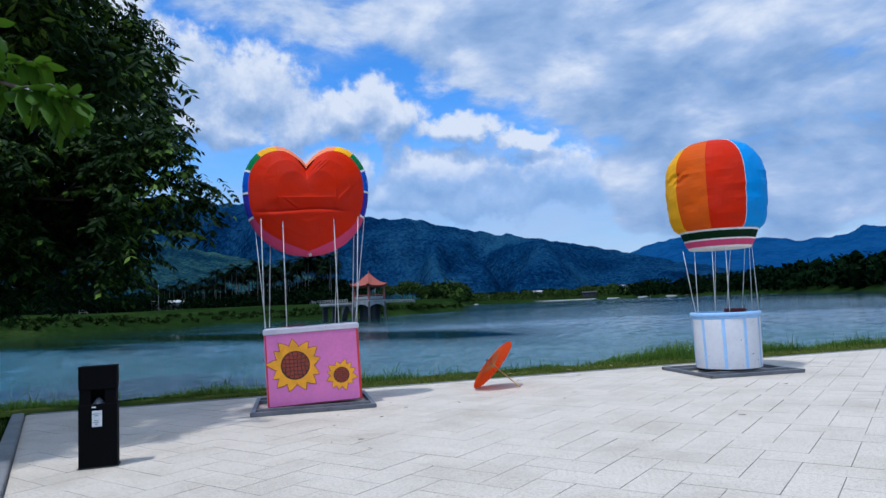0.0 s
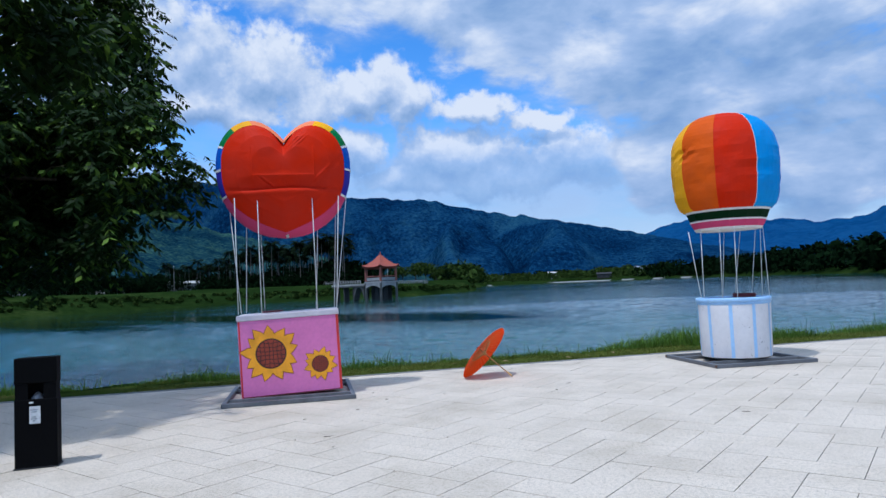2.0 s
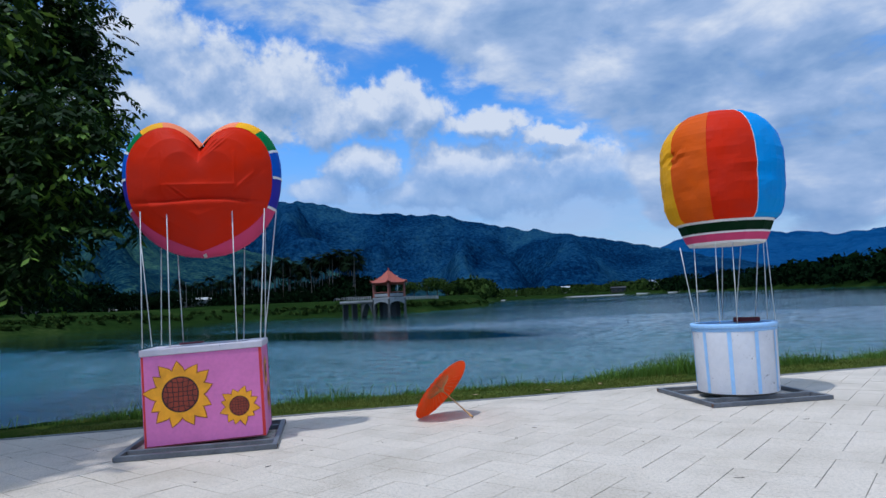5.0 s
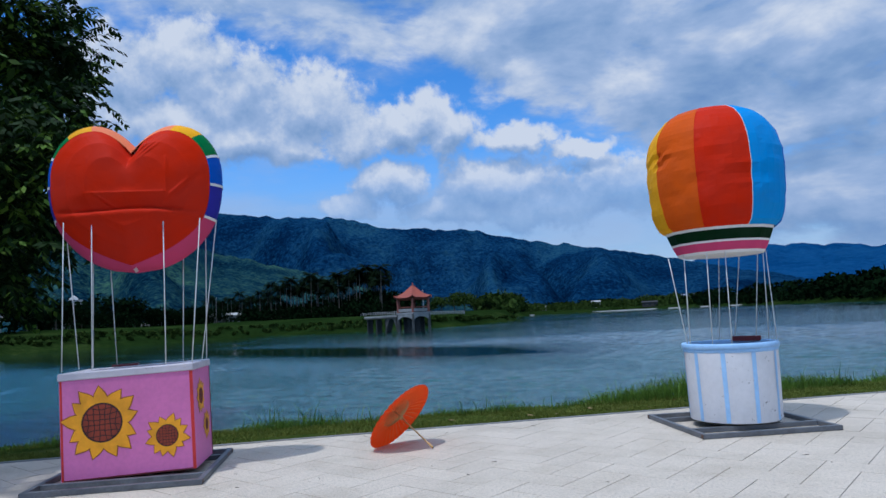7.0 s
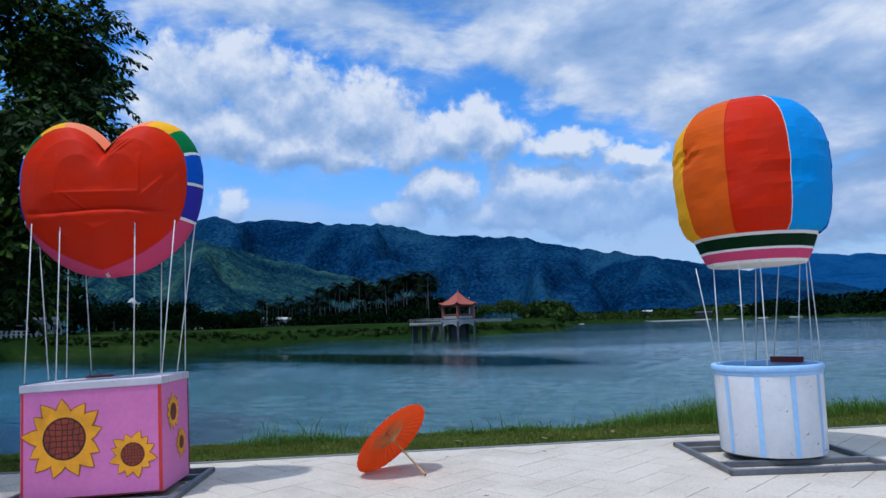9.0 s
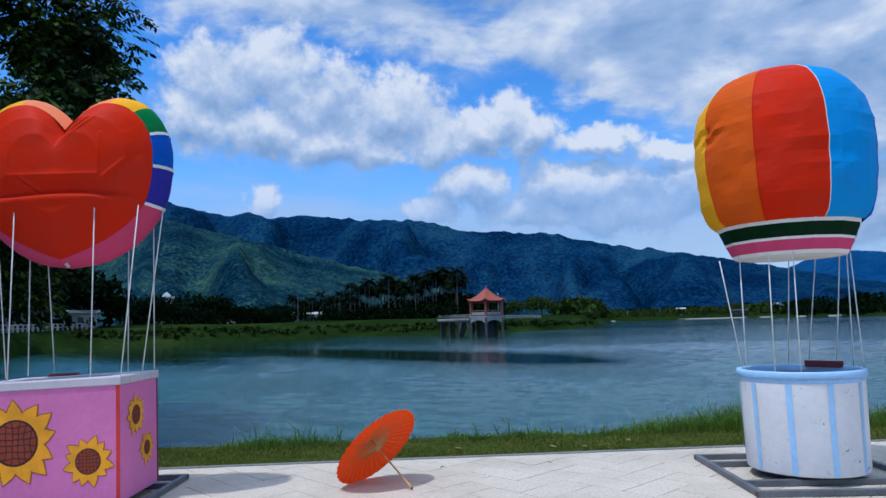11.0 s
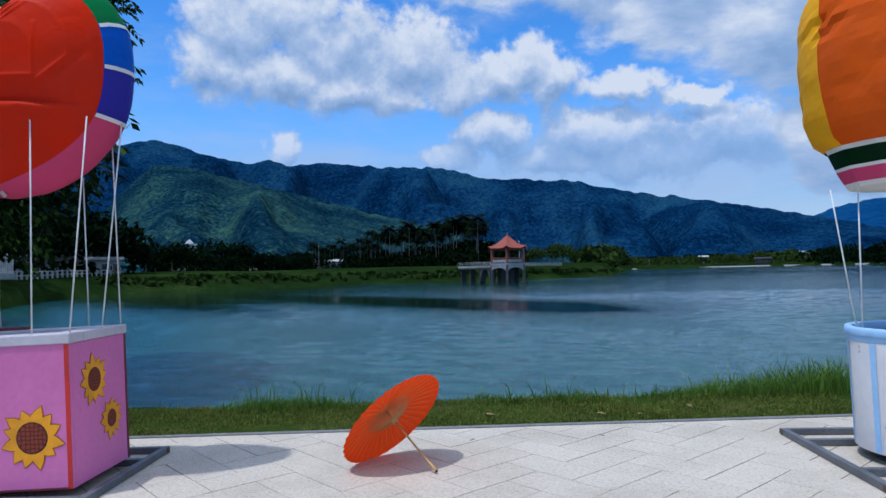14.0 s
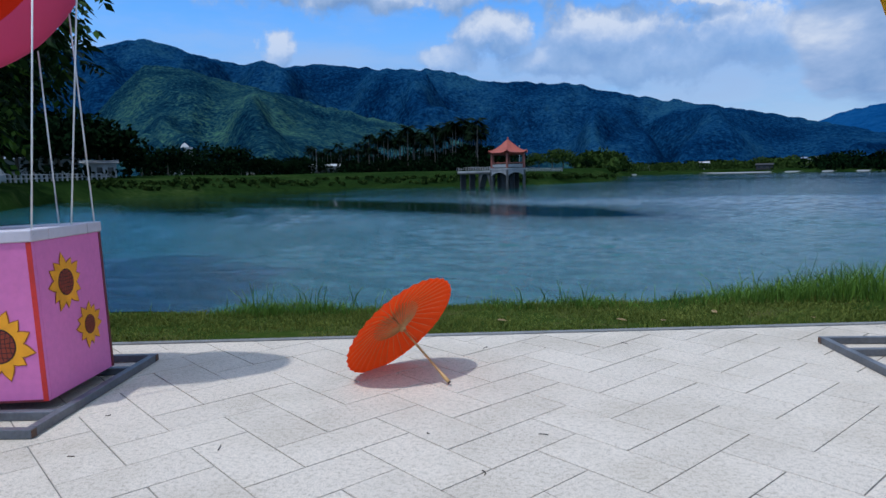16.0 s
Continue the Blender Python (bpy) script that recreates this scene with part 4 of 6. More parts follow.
def make_round_balloon():
    b = thing("round_balloon", pose(BALL_AT[0], BALL_AT[1], 0), "round tarpaulin balloon in yellow, orange, red and blue gores", "balloon display")
    front = -98.6           # the way from the balloon to the plaza, in degrees

    def wrinkle(p):
        """Slack cloth on a frame of hoops: each panel dips or bulges a little."""
        a = math.atan2(p.y, p.x)
        rel = (math.degrees(a) - front + 180) % 360 - 180
        f = 1 + 0.020 * noise.noise((p.x * 2.7, p.y * 2.7, p.z * 3.9)) + 0.010 * noise.noise((p.x * 7, p.y * 7, p.z * 9))
        hoop = abs(math.sin(math.pi * (p.z - 2.195) / 0.215 + 0.25 * math.sin(3 * a + 1)))
        f -= 0.015 * hoop * (0.10 + 1.8 * abs(noise.noise((p.x * 3.1, p.y * 3.1, p.z * 2.5)))) * smooth(3.66, 3.4, p.z)
        f -= 0.045 * math.exp(-((rel + 54) / 13) ** 2 - ((p.z - 3.02) / 0.09) ** 2) * (1 + 0.8 * math.sin(p.z * 70 + rel * 0.2))
        return Vector((p.x * f, p.y * f, p.z))

    edges = ((-95, -54, M_YELLOW, "yellow"), (-54, -14.5, M_ORANGE, "orange"), (-14.5, 29, M_RED, "red"), (29, 78, M_SKYBLUE, "light blue"), (78, 128, M_BLUE, "blue"),
             (128, 175, M_NAVY, "violet-blue"), (175, 222, M_PINKBAND, "pink"), (222, 265, M_GREEN, "green"))
    by_height = [(z, r) for r, z in BALL_PROFILE]
    dense = [(table(by_height, 2.195 + 0.05375 * k), 2.195 + 0.05375 * k) for k in range(24)] + [(0.521, 3.505), (0.395, 3.576), (0.233, 3.62), (0.101, 3.637), (0.012, 3.64)]
    for a0, a1, mat, tone in edges:
        part("gore", lathe_bm(dense, front + a0, front + a1, 6 if a0 != -54 else 8, shake=wrinkle), mat, b, tone + " tarpaulin gore, wrinkled")
        seam = []
        for r, z in dense[:-2]:
            p = wrinkle(Vector((r * math.cos(radians(front + a0)), r * math.sin(radians(front + a0)), z)))
            seam.append(p * 1.0 + Vector((p.x, p.y, 0)).normalized() * 0.001)
        part("seam_tape", tube_bm(seam, 0.0035, 5), M_WHITETARP if a0 == 29 else mat, b, smooth=True)
    for r0, z0, r1, z1, mat, tone in ((0.594, 2.198, 0.580, 2.166, M_WHITETARP, "white"), (0.580, 2.166, 0.537, 2.054, M_DKGREEN, "dark green"),
                                      (0.537, 2.054, 0.528, 2.031, M_WHITETARP, "white"), (0.528, 2.031, 0.482, 1.941, M_PINKBAND, "pink"),
                                      (0.482, 1.941, 0.462, 1.911, M_WHITETARP, "white")):
        part("band", lathe_bm([(r1, z1), (r0 * 1.002, z0)], 0, 360, 14), mat, b, tone + " tarpaulin band")
    part("underside", lathe_bm([(0.006, 1.901), (0.25, 1.903), (0.462, 1.911)], 0, 360, 14), M_WHITETARP, b, "white underside")
    return b


ball = make_round_balloon()
base_frame(BALL_AT[0], BALL_AT[1], BALL_TURN, 1.49, "grey steel tube frame under the white tub", (-0.38, 0.38))


def make_tub():
    b = thing("balloon_basket", pose(BALL_AT[0], BALL_AT[1], 0), "white tub basket with pale blue stripes and rim", "balloon basket")
    prof = [(0.480, 0.075), (0.485, 0.09), (0.500, 0.84), (0.502, 0.86)]
    part("tub_wall", lathe_bm(prof, 0, 360, 64), M_WHITE, b, "white painted wall, scuffed", smooth=True)
    part("tub_inner", lathe_bm([(0.472, 0.86), (0.455, 0.10), (0.01, 0.10)], 0, 360, 48), M_MAROON, b, "dark inside", smooth=True)
    part("tub_foot", lathe_bm([(0.01, 0.054), (0.437, 0.054), (0.459, 0.06), (0.459, 0.082), (0.01, 0.084)], 0, 360, 48), M_RUBBER, b, "black foot ring")
    part("rim", lathe_bm([(0.503, 0.862), (0.513, 0.866), (0.519, 0.875), (0.519, 0.913), (0.512, 0.924), (0.480, 0.924), (0.474, 0.913), (0.476, 0.866)], 0, 360, 64), M_PALEBLUE, b, "pale blue rim", smooth=True)
    part("under_rim", lathe_bm([(0.5005, 0.826), (0.5050, 0.832), (0.5060, 0.858), (0.5030, 0.862)], 0, 360, 64), M_PALEBLUE, b, "pale blue painted line", smooth=True)
    for k in range(10):
        a = -98.6 + 10.5 - 57 + k * 36
        part("stripe", lathe_bm([(0.4865, 0.082), (0.5045, 0.826)], a - 2.7, a + 2.7, 4), M_PALEBLUE, b, "pale blue painted stripe", smooth=True)
    board = box_bm(0.34, 0.02, 0.06, (0.26, 0.36, 0.935), 0.004, turn=Euler((0, 0, radians(-32))).to_matrix())
    part("inner_board", board, M_MAROON, b, "dark board inside the rim")
    return b


make_tub()
for a0, r1, a1, z1 in ((-163, 0.63, -163, 1.90), (-155, 0.48, -155, 1.93), (-120, 0.48, -118, 1.93), (-97, 0.48, -95, 1.93), (92, 0.48, 83, 1.93), (72, 0.48, 55, 1.93),
                       (-8, 0.48, -2, 1.93), (43, 0.48, 24, 1.93), (20, 0.48, 10, 1.93)):
    p0 = Vector((0.494 * math.cos(radians(a0)), 0.494 * math.sin(radians(a0)), 0.925))
    p1 = Vector((r1 * math.cos(radians(a1)), r1 * math.sin(radians(a1)), z1))
    cord([p0, p0.lerp(p1, 0.5), p1], ball, "taut white cord down to the tub", 0.0048)


# ---- paving pieces, kerbs, litter ----
LAT_AT, LAT_TURN, UNIT = Vector((-0.03, 8.56)), radians(-28.3), 0.3


def lattice(a, b):
    c, s = math.cos(LAT_TURN), math.sin(LAT_TURN)
    return Vector((LAT_AT.x + UNIT * (a * c - b * s), LAT_AT.y + UNIT * (a * s + b * c)))


def clip(poly, at, normal):
    """The part of a convex polygon behind a line."""
    out = []
    for p, q in zip(poly, poly[1:] + poly[:1]):
        dp, dq = (p - at).dot(normal), (q - at).dot(normal)
        if dp <= 0:
            out.append(p)
        if dp * dq < 0:
            out.append(p + (q - p) * (dp / (dp - dq)))
    return out


def make_pavement():
    # the bed under the slabs, and the plaza behind
    bm = bmesh.new()
    far_r = EDGE_AT + EDGE_U * 24
    e0 = EDGE_AT + EDGE_U * ((KERB_A - EDGE_AT).dot(EDGE_U))
    ring = [KERB_A, e0, far_r, Vector((26, -22)), Vector((-8, -22)), Vector((-2.5, 3.3)), KERB_B]
    bm.faces.new([bm.verts.new((p.x, p.y, -0.007)) for p in ring][::-1])
    pave = tagged(part("pavement", bm, M_JOINT), "plaza of pale granite slabs laid in herringbone", "pavement", kind="structure")
    bm = bmesh.new()
    bm.faces.new([bm.verts.new(p) for p in ((-1.9, 1.0, -0.001), (26, 1.0, -0.001), (26, -22, -0.001), (-8, -22, -0.001))][::-1])
    part("rear_paving", bm, M_PAVING, pave)
    kn = (KERB_B - KERB_A).normalized()
    kerb_normal = Vector((kn.y, -kn.x))
    gap = 0.003

    def slab_mesh(w, d):
        bm = bmesh.new()
        r, low, dip = 0.003, -0.03, 0.002
        outer = [(gap, gap), (w - gap, gap), (w - gap, d - gap), (gap, d - gap)]
        inner = [(gap + r, gap + r), (w - gap - r, gap + r), (w - gap - r, d - gap - r), (gap + r, d - gap - r)]
        v0 = [bm.verts.new((x, y, low)) for x, y in outer]
        v1 = [bm.verts.new((x, y, -dip)) for x, y in outer]
        v2 = [bm.verts.new((x, y, 0)) for x, y in inner]
        for k in range(4):
            j = (k + 1) % 4
            bm.faces.new((v0[k], v0[j], v1[j], v1[k]))
            bm.faces.new((v1[k], v1[j], v2[j], v2[k]))
        bm.faces.new(v2)
        me = bpy.data.meshes.new("slab")
        bm.normal_update()
        bm.to_mesh(me)
        bm.free()
        me.materials.append(M_PAVING)
        return me

    lying, standing = slab_mesh(0.6, 0.3), slab_mesh(0.3, 0.6)
    verts, faces = [], []
    rng = random.Random(5)
    made = 0
    for a in range(-44, 60):
        for b in range(-34, 40):
            kind = (a + b) % 4
            if kind not in (1, 3):
                continue
            w, d = (2, 1) if kind == 1 else (1, 2)
            o = lattice(a, b)
            mid = lattice(a + w / 2, b + d / 2)
            if mid.y < 0.8 or mid.x > 15 or not (-9 < mid.x):
                continue
            far = 0.45
            if past_edge(mid.x, mid.y) > far or past_kerb(mid.x, mid.y) > far:
                continue
            z = rng.uniform(-0.0012, 0.0008)
            whole = past_edge(mid.x, mid.y) < -far and past_kerb(mid.x, mid.y) < -far
            if whole and (mid - Vector((0.7, 9.6))).length < 3.75 and made < 290:
                ob = new("slab", lying if kind == 1 else standing)
                ob.parent = pave
                ob.matrix_basis = Matrix.Translation((o.x, o.y, z)) @ Matrix.Rotation(LAT_TURN, 4, "Z")
                made += 1
                continue
            g = gap / UNIT
            poly = [lattice(a + g, b + g), lattice(a + w - g, b + g), lattice(a + w - g, b + d - g), lattice(a + g, b + d - g)]
            poly = clip(poly, EDGE_AT + EDGE_N * -0.012, EDGE_N)
            poly = clip(poly, KERB_A - kerb_normal * 0.012, kerb_normal) if poly else poly
            if len(poly) < 3:
                continue
            n0, n = len(verts), len(poly)
            verts += [(p.x, p.y, z) for p in poly] + [(p.x, p.y, -0.03) for p in poly]
            faces.append(tuple(range(n0, n0 + n)))
            faces += [(n0 + (k + 1) % n, n0 + k, n0 + n + k, n0 + n + (k + 1) % n) for k in range(n)]
    me = bpy.data.meshes.new("slabs")
    me.from_pydata(verts, [], faces)
    me.materials.append(M_PAVING)
    rest = new("slabs", me)
    rest.parent = pave
    tagged(rest, kind="stuff")
    # edging strip on the lake side, raised kerb on the tree side
    run = 32.0
    mid = EDGE_AT + EDGE_U * (run / 2 + (KERB_A - EDGE_AT).dot(EDGE_U)) + EDGE_N * 0.035
    k = part("edging", box_bm(run, 0.07, 0.16, (0, 0, 0), 0.006), M_KERB)
    k.matrix_basis = pose(mid.x, mid.y, -0.072, 0, 0, math.degrees(EDGE_TURN))
    tagged(k, "narrow dark concrete edging between slabs and turf", "kerb", kind="structure")
    length = (KERB_B - KERB_A).length + 3
    mid = KERB_A + kn * (length / 2 - 0.05) + kerb_normal * 0.075
    k = part("kerb", box_bm(length, 0.15, 0.30, (0, 0, 0), 0.02), M_KERB)
    k.matrix_basis = pose(mid.x, mid.y, -0.10, 0, 0, math.degrees(math.atan2(kn.y, kn.x)))
    tagged(k, "weathered concrete kerb round the plaza's end", "kerb", kind="structure")


make_pavement()


# ---- parasol ----
def make_parasol():
    axis = Vector((0.752, -0.239, -0.614)).normalized()          # from the crown to the handle's end
    up = -axis
    side = up.cross(Vector((0, 0, 1))).normalized()
    fwd = up.cross(side)
    m = Matrix((side, fwd, up)).transposed().to_4x4()
    m.translation = (-0.198, 10.005, 0.329)
    p = thing("paper_parasol", m, "open orange oiled-paper parasol with bamboo handle, lying on the paving", "parasol")
    R, crown, ribs = 0.432, 0.085, 36
    bm = bmesh.new()
    rows = []
    for i in range(11):
        s = i / 10
        row = []
        for k in range(ribs * 4):
            a = 2 * math.pi * k / (ribs * 4)
            fold = abs(((k % 4) - 2) / 2)                           # 1 on a rib, 0 between two
            r = R * s * (1 - 0.022 * (1 - fold) * s)
            z = crown * (1 - s ** 1.35) - 0.006 * (1 - fold) * s
            row.append(bm.verts.new((r * math.cos(a), r * math.sin(a), z)) if i else None)
        rows.append(row)
    top = bm.verts.new((0, 0, crown))
    nn = ribs * 4
    for k in range(nn):
        bm.faces.new((top, rows[1][k], rows[1][(k + 1) % nn]))
    for r0, r1 in zip(rows[1:], rows[2:]):
        for k in range(nn):
            bm.faces.new((r0[k], r1[k], r1[(k + 1) % nn], r0[(k + 1) % nn]))
    bmesh.ops.solidify(bm, geom=bm.faces[:], thickness=0.0015)
    part("canopy", bm, M_CANOPY, p, "pleated orange oiled paper")
    for k in range(ribs):
        a = 2 * math.pi * (k + 0.5) / ribs
        c, s = math.cos(a), math.sin(a)
        path = [(R * q * c, R * q * s, crown * (1 - q ** 1.35) - 0.005) for q in (0.04, 0.25, 0.5, 0.75, 0.985)]
        part("rib", tube_bm(path, 0.0028, 5), M_ORANGERIB, p)
        part("strut", tube_bm([(0.022 * c, 0.022 * s, -0.012), (R * 0.42 * c, R * 0.42 * s, crown * (1 - 0.42 ** 1.35) - 0.008)], 0.0026, 5), M_BAMBOO, p)
    part("runner", lathe_bm([(0.006, -0.035), (0.020, -0.034), (0.027, -0.022), (0.027, 0.0), (0.018, 0.006), (0.006, 0.006)], 0, 360, 16), M_BAMBOO, p, "turned wooden runner", smooth=True)
    part("crown_knob", lathe_bm([(0.002, crown + 0.05), (0.012, crown + 0.045), (0.016, crown + 0.02), (0.026, crown + 0.004), (0.002, crown + 0.003)], 0, 360, 16), M_BLACK, p, "dark lacquered knob", smooth=True)
    L = 0.505
    part("handle", lathe_bm([(0.002, -L), (0.010, -L + 0.001), (0.0125, -L + 0.012), (0.0115, -L + 0.075), (0.0082, -L + 0.085), (0.0078, -0.2), (0.0075, crown), (0.002, crown)], 0, 360, 14), M_BAMBOO, p, "bamboo handle with a thicker grip", smooth=True)
    part("handle_end", lathe_bm([(0.001, -L - 0.004), (0.0115, -L - 0.003), (0.0115, -L + 0.004), (0.001, -L + 0.004)], 0, 360, 14), M_SEEDLINE, p, "dark end cap")
    return p


M_CANOPY = foliage_material("oiled_paper", (0.80, 0.085, 0.010), (0.88, 0.12, 0.012), 0.5, 0.6)
M_ORANGERIB = material("orange_stained_ribs", (0.80, 0.22, 0.04), 0.5, 0.1, 60, 9, 0.05)
make_parasol()


# ---- bollard ----
def make_bollard():
    b = thing("bollard_light", pose(-3.33, 5.51, 0, 0, 0, 26), "black square bollard lamp with a white label on the paving", "bollard lamp")
    W, D, H = 0.30, 0.14, 0.86
    slot0, slot1 = 0.53, 0.66
    part("lower_post", box_bm(W, D, slot0, (0, 0, slot0 / 2 + 0.006), 0.006), M_BLACK, b)
    part("head", box_bm(W, D, H - slot1, (0, 0, (H + slot1) / 2), 0.006), M_BLACK, b)
    part("slot_back", box_bm(W - 0.012, 0.03, slot1 - slot0 - 0.002, (0, D / 2 - 0.02, (slot0 + slot1) / 2), 0), M_BLACK, b)
    for sx in (-1, 1):
        part("slot_cheek", box_bm(0.09, D - 0.04, slot1 - slot0 - 0.002, (sx * (W / 2 - 0.051), -0.016, (slot0 + slot1) / 2), 0.003), M_BLACK, b)
    part("reflector", lathe_bm([(0.052, slot0 + 0.004), (0.035, slot0 + 0.03), (0.012, slot0 + 0.055), (0.002, slot0 + 0.056)], 0, 360, 20), M_STEEL, b, "grey reflector cone", smooth=True)
    part("clip", box_bm(0.03, 0.004, 0.012, (-0.03, -D / 2 - 0.002, 0.512), 0.001), M_LABEL, b, "white tape scrap")
    lab = part("label_plate", box_bm(0.078, 0.003, 0.135, (-0.005, -D / 2 - 0.0015, 0.415), 0.001), M_LABEL, b, "white paper label")
    for z, w in ((0.455, 0.05), (0.44, 0.04), (0.40, 0.03), (0.385, 0.045), (0.37, 0.02)):
        part("print_bar", box_bm(w, 0.001, 0.005, (-0.012, -D / 2 - 0.0042, z)), M_STEEL, lab)
    part("foot_plate", box_bm(W + 0.02, D + 0.02, 0.008, (0, 0, 0.006), 0.002), M_RUBBER, b)


make_bollard()


# ---- litter on the paving ----
def make_litter():
    rng = random.Random(12)
    for k in range(26):
        u, v = rng.uniform(-3.5, 5.5), -rng.uniform(0.3, 4.8)
        p = EDGE_AT + EDGE_U * u + EDGE_N * v
        a, L = rng.uniform(0, 6.3), rng.uniform(0.02, 0.075)
        if k % 3 == 0:
            L *= 0.4
        d = Vector((math.cos(a), math.sin(a), 0))
        path = [Vector((p.x, p.y, 0.005)) + d * L * s + Vector((-d.y, d.x, 0)) * 0.012 * math.sin(s * 3 + k) for s in (-0.5, -0.15, 0.2, 0.5)]
        tagged(part("twig", tube_bm(path, 0.0030, 5, taper=0.6), M_TWIG), "small dry twig lying on the paving", "twig", "twigs on the paving")
    for k, (u, v) in enumerate(((1.25, 0.42), (1.6, 0.35), (3.6, 0.9), (-0.6, 0.8), (2.2, 0.7), (0.2, 0.55), (2.9, 0.3))):
        p = EDGE_AT + EDGE_U * u + EDGE_N * v
        bm = bmesh.new()
        a = k * 1.3
        pts = []
        for s, w in ((-1, 0.0), (-0.4, 0.4), (0.2, 0.42), (1, 0.0)):
            pts.append((s, w))
        ring = [(s, w, 0.3 * abs(w)) for s, w in pts] + [(s, -w, 0.25 * abs(w)) for s, w in pts[-2:0:-1]]
        f = bm.faces.new([bm.verts.new((x * 0.055, y * 0.05, z * 0.05)) for x, y, z in ring])
        bmesh.ops.solidify(bm, geom=bm.faces[:], thickness=0.001)
        ob = part("dry_leaf", bm, M_DRYLEAF)
        ob.matrix_basis = pose(p.x, p.y, lawn_z(v) + 0.028, 8, 6, math.degrees(a))
        tagged(ob, "curled dry yellow-brown leaf lying on the turf", "fallen leaf", "dry leaves on the turf")


make_litter()


# ---- leaves and grass in bulk ----
def blades(rng, base, height, width, lean):
    """Grass blades, three joints each: arrays of base points, heights, widths and leans."""
    n = len(base)
    turn = rng.uniform(0, 2 * np.pi, n)
    side = np.stack([np.cos(turn), np.sin(turn), 0 * turn], 1) * width[:, None] / 2
    away = rng.uniform(0, 2 * np.pi, n)
    bend = np.stack([np.cos(away), np.sin(away), 0 * away], 1) * (lean * height)[:, None]
    up = np.stack([0 * height, 0 * height, height], 1)
    mid = base + up * 0.55 + bend * 0.3
    tip = base + up * (1 - 0.25 * np.minimum(1, lean))[:, None] + bend
    v = np.stack([base - side, base + side, mid - side * 0.8, mid + side * 0.8, tip], 1).reshape(-1, 3)
    k = np.arange(n)[:, None] * 5
    quads = np.concatenate([k, k + 1, k + 3, k + 2], 1).tolist()
    tris = np.concatenate([k + 2, k + 3, k + 4], 1).tolist()
    return v, quads + tris


def edge_point(u, v, z):
    return np.stack([EDGE_AT.x + EDGE_U.x * u + EDGE_N.x * v, EDGE_AT.y + EDGE_U.y * u + EDGE_N.y * v, z], 1)


def make_grass():
    rng = np.random.default_rng(3)
    # short turf
    n = 80000
    u, v = rng.uniform(-5.5, 9.5, n), 0.09 + rng.uniform(0, 1, n) ** 1.0 * 1.7
    patch = np.array([noise.noise((a * 0.8, b * 1.6, 5)) for a, b in zip(u, v)])
    keep = patch > -0.22 + 0.25 * rng.uniform(-1, 1, n)
    u, v = u[keep], v[keep]
    z = np.array([lawn_z(b) for b in v]) - 0.01
    h = rng.uniform(0.025, 0.065, len(u)) * (1 + 0.5 * smooth_np(0.9, 1.7, v))
    verts, faces = blades(rng, edge_point(u, v, z), h, rng.uniform(0.005, 0.010, len(u)), rng.uniform(0.2, 1.1, len(u)))
    tagged(new("turf", mesh_from(verts, faces, "turf", M_TURFBLADE)), "short patchy turf, green and straw-coloured", "grass", kind="stuff")
    # taller grass along the brink, thick where the bank juts out
    n = 26000
    u, v = rng.uniform(-8, 13, n), rng.uniform(1.15, 2.35, n)
    clump = np.array([0.55 + 1.1 * noise.noise((a * 0.75, 3.1, 0)) + 0.5 * noise.noise((a * 2.3, b * 2, 9)) for a, b in zip(u, v)])
    tall = 1.35 * np.exp(-((u - 4.0) / 0.95) ** 2) + 0.45 * np.exp(-((u - 6.3) / 1.2) ** 2) + 0.35 * np.exp(-((u - 8.5) / 1.0) ** 2) + 0.25 * np.exp(-((u - 2.5) / 0.5) ** 2)
    keep = rng.uniform(0, 1, n) < np.clip(clump + tall, 0.10, 1)
    u, v, clump, tall = u[keep], v[keep], clump[keep], tall[keep]
    z = np.array([lawn_z(b) for b in v]) - 0.02
    h = (0.07 + 0.09 * np.clip(clump, 0, 1.2) + 0.20 * tall + 0.18 * (rng.uniform(0, 1, len(u)) > 0.965)) * rng.uniform(0.6, 1.3, len(u)) + 0.14 * smooth_np(1.5, 2.3, v)
    verts, faces = blades(rng, edge_point(u, v, z), h, rng.uniform(0.007, 0.014, len(u)), rng.uniform(0.1, 0.8, len(u)))
    tagged(new("lakeside_grass", mesh_from(verts, faces, "lakeside_grass", M_GRASS)), "long fresh green grass along the water's edge", "grass", kind="stuff")
    # wild grass beyond the kerb, in the shade
    n = 5000
    s, q = rng.uniform(-0.5, 8, n), rng.uniform(0.2, 2.2, n)
    d = (KERB_B - KERB_A).normalized()
    base = np.stack([KERB_A.x + d.x * s + d.y * q, KERB_A.y + d.y * s - d.x * q, np.full(n, -0.06)], 1)
    verts, faces = blades(rng, base, rng.uniform(0.04, 0.13, n), rng.uniform(0.006, 0.011, n), rng.uniform(0.2, 0.9, n))
    tagged(new("kerbside_grass", mesh_from(verts, faces, "kerbside_grass", M_TURFBLADE)), "rough grass outside the kerb, in the shade", "grass", kind="stuff")


make_grass()


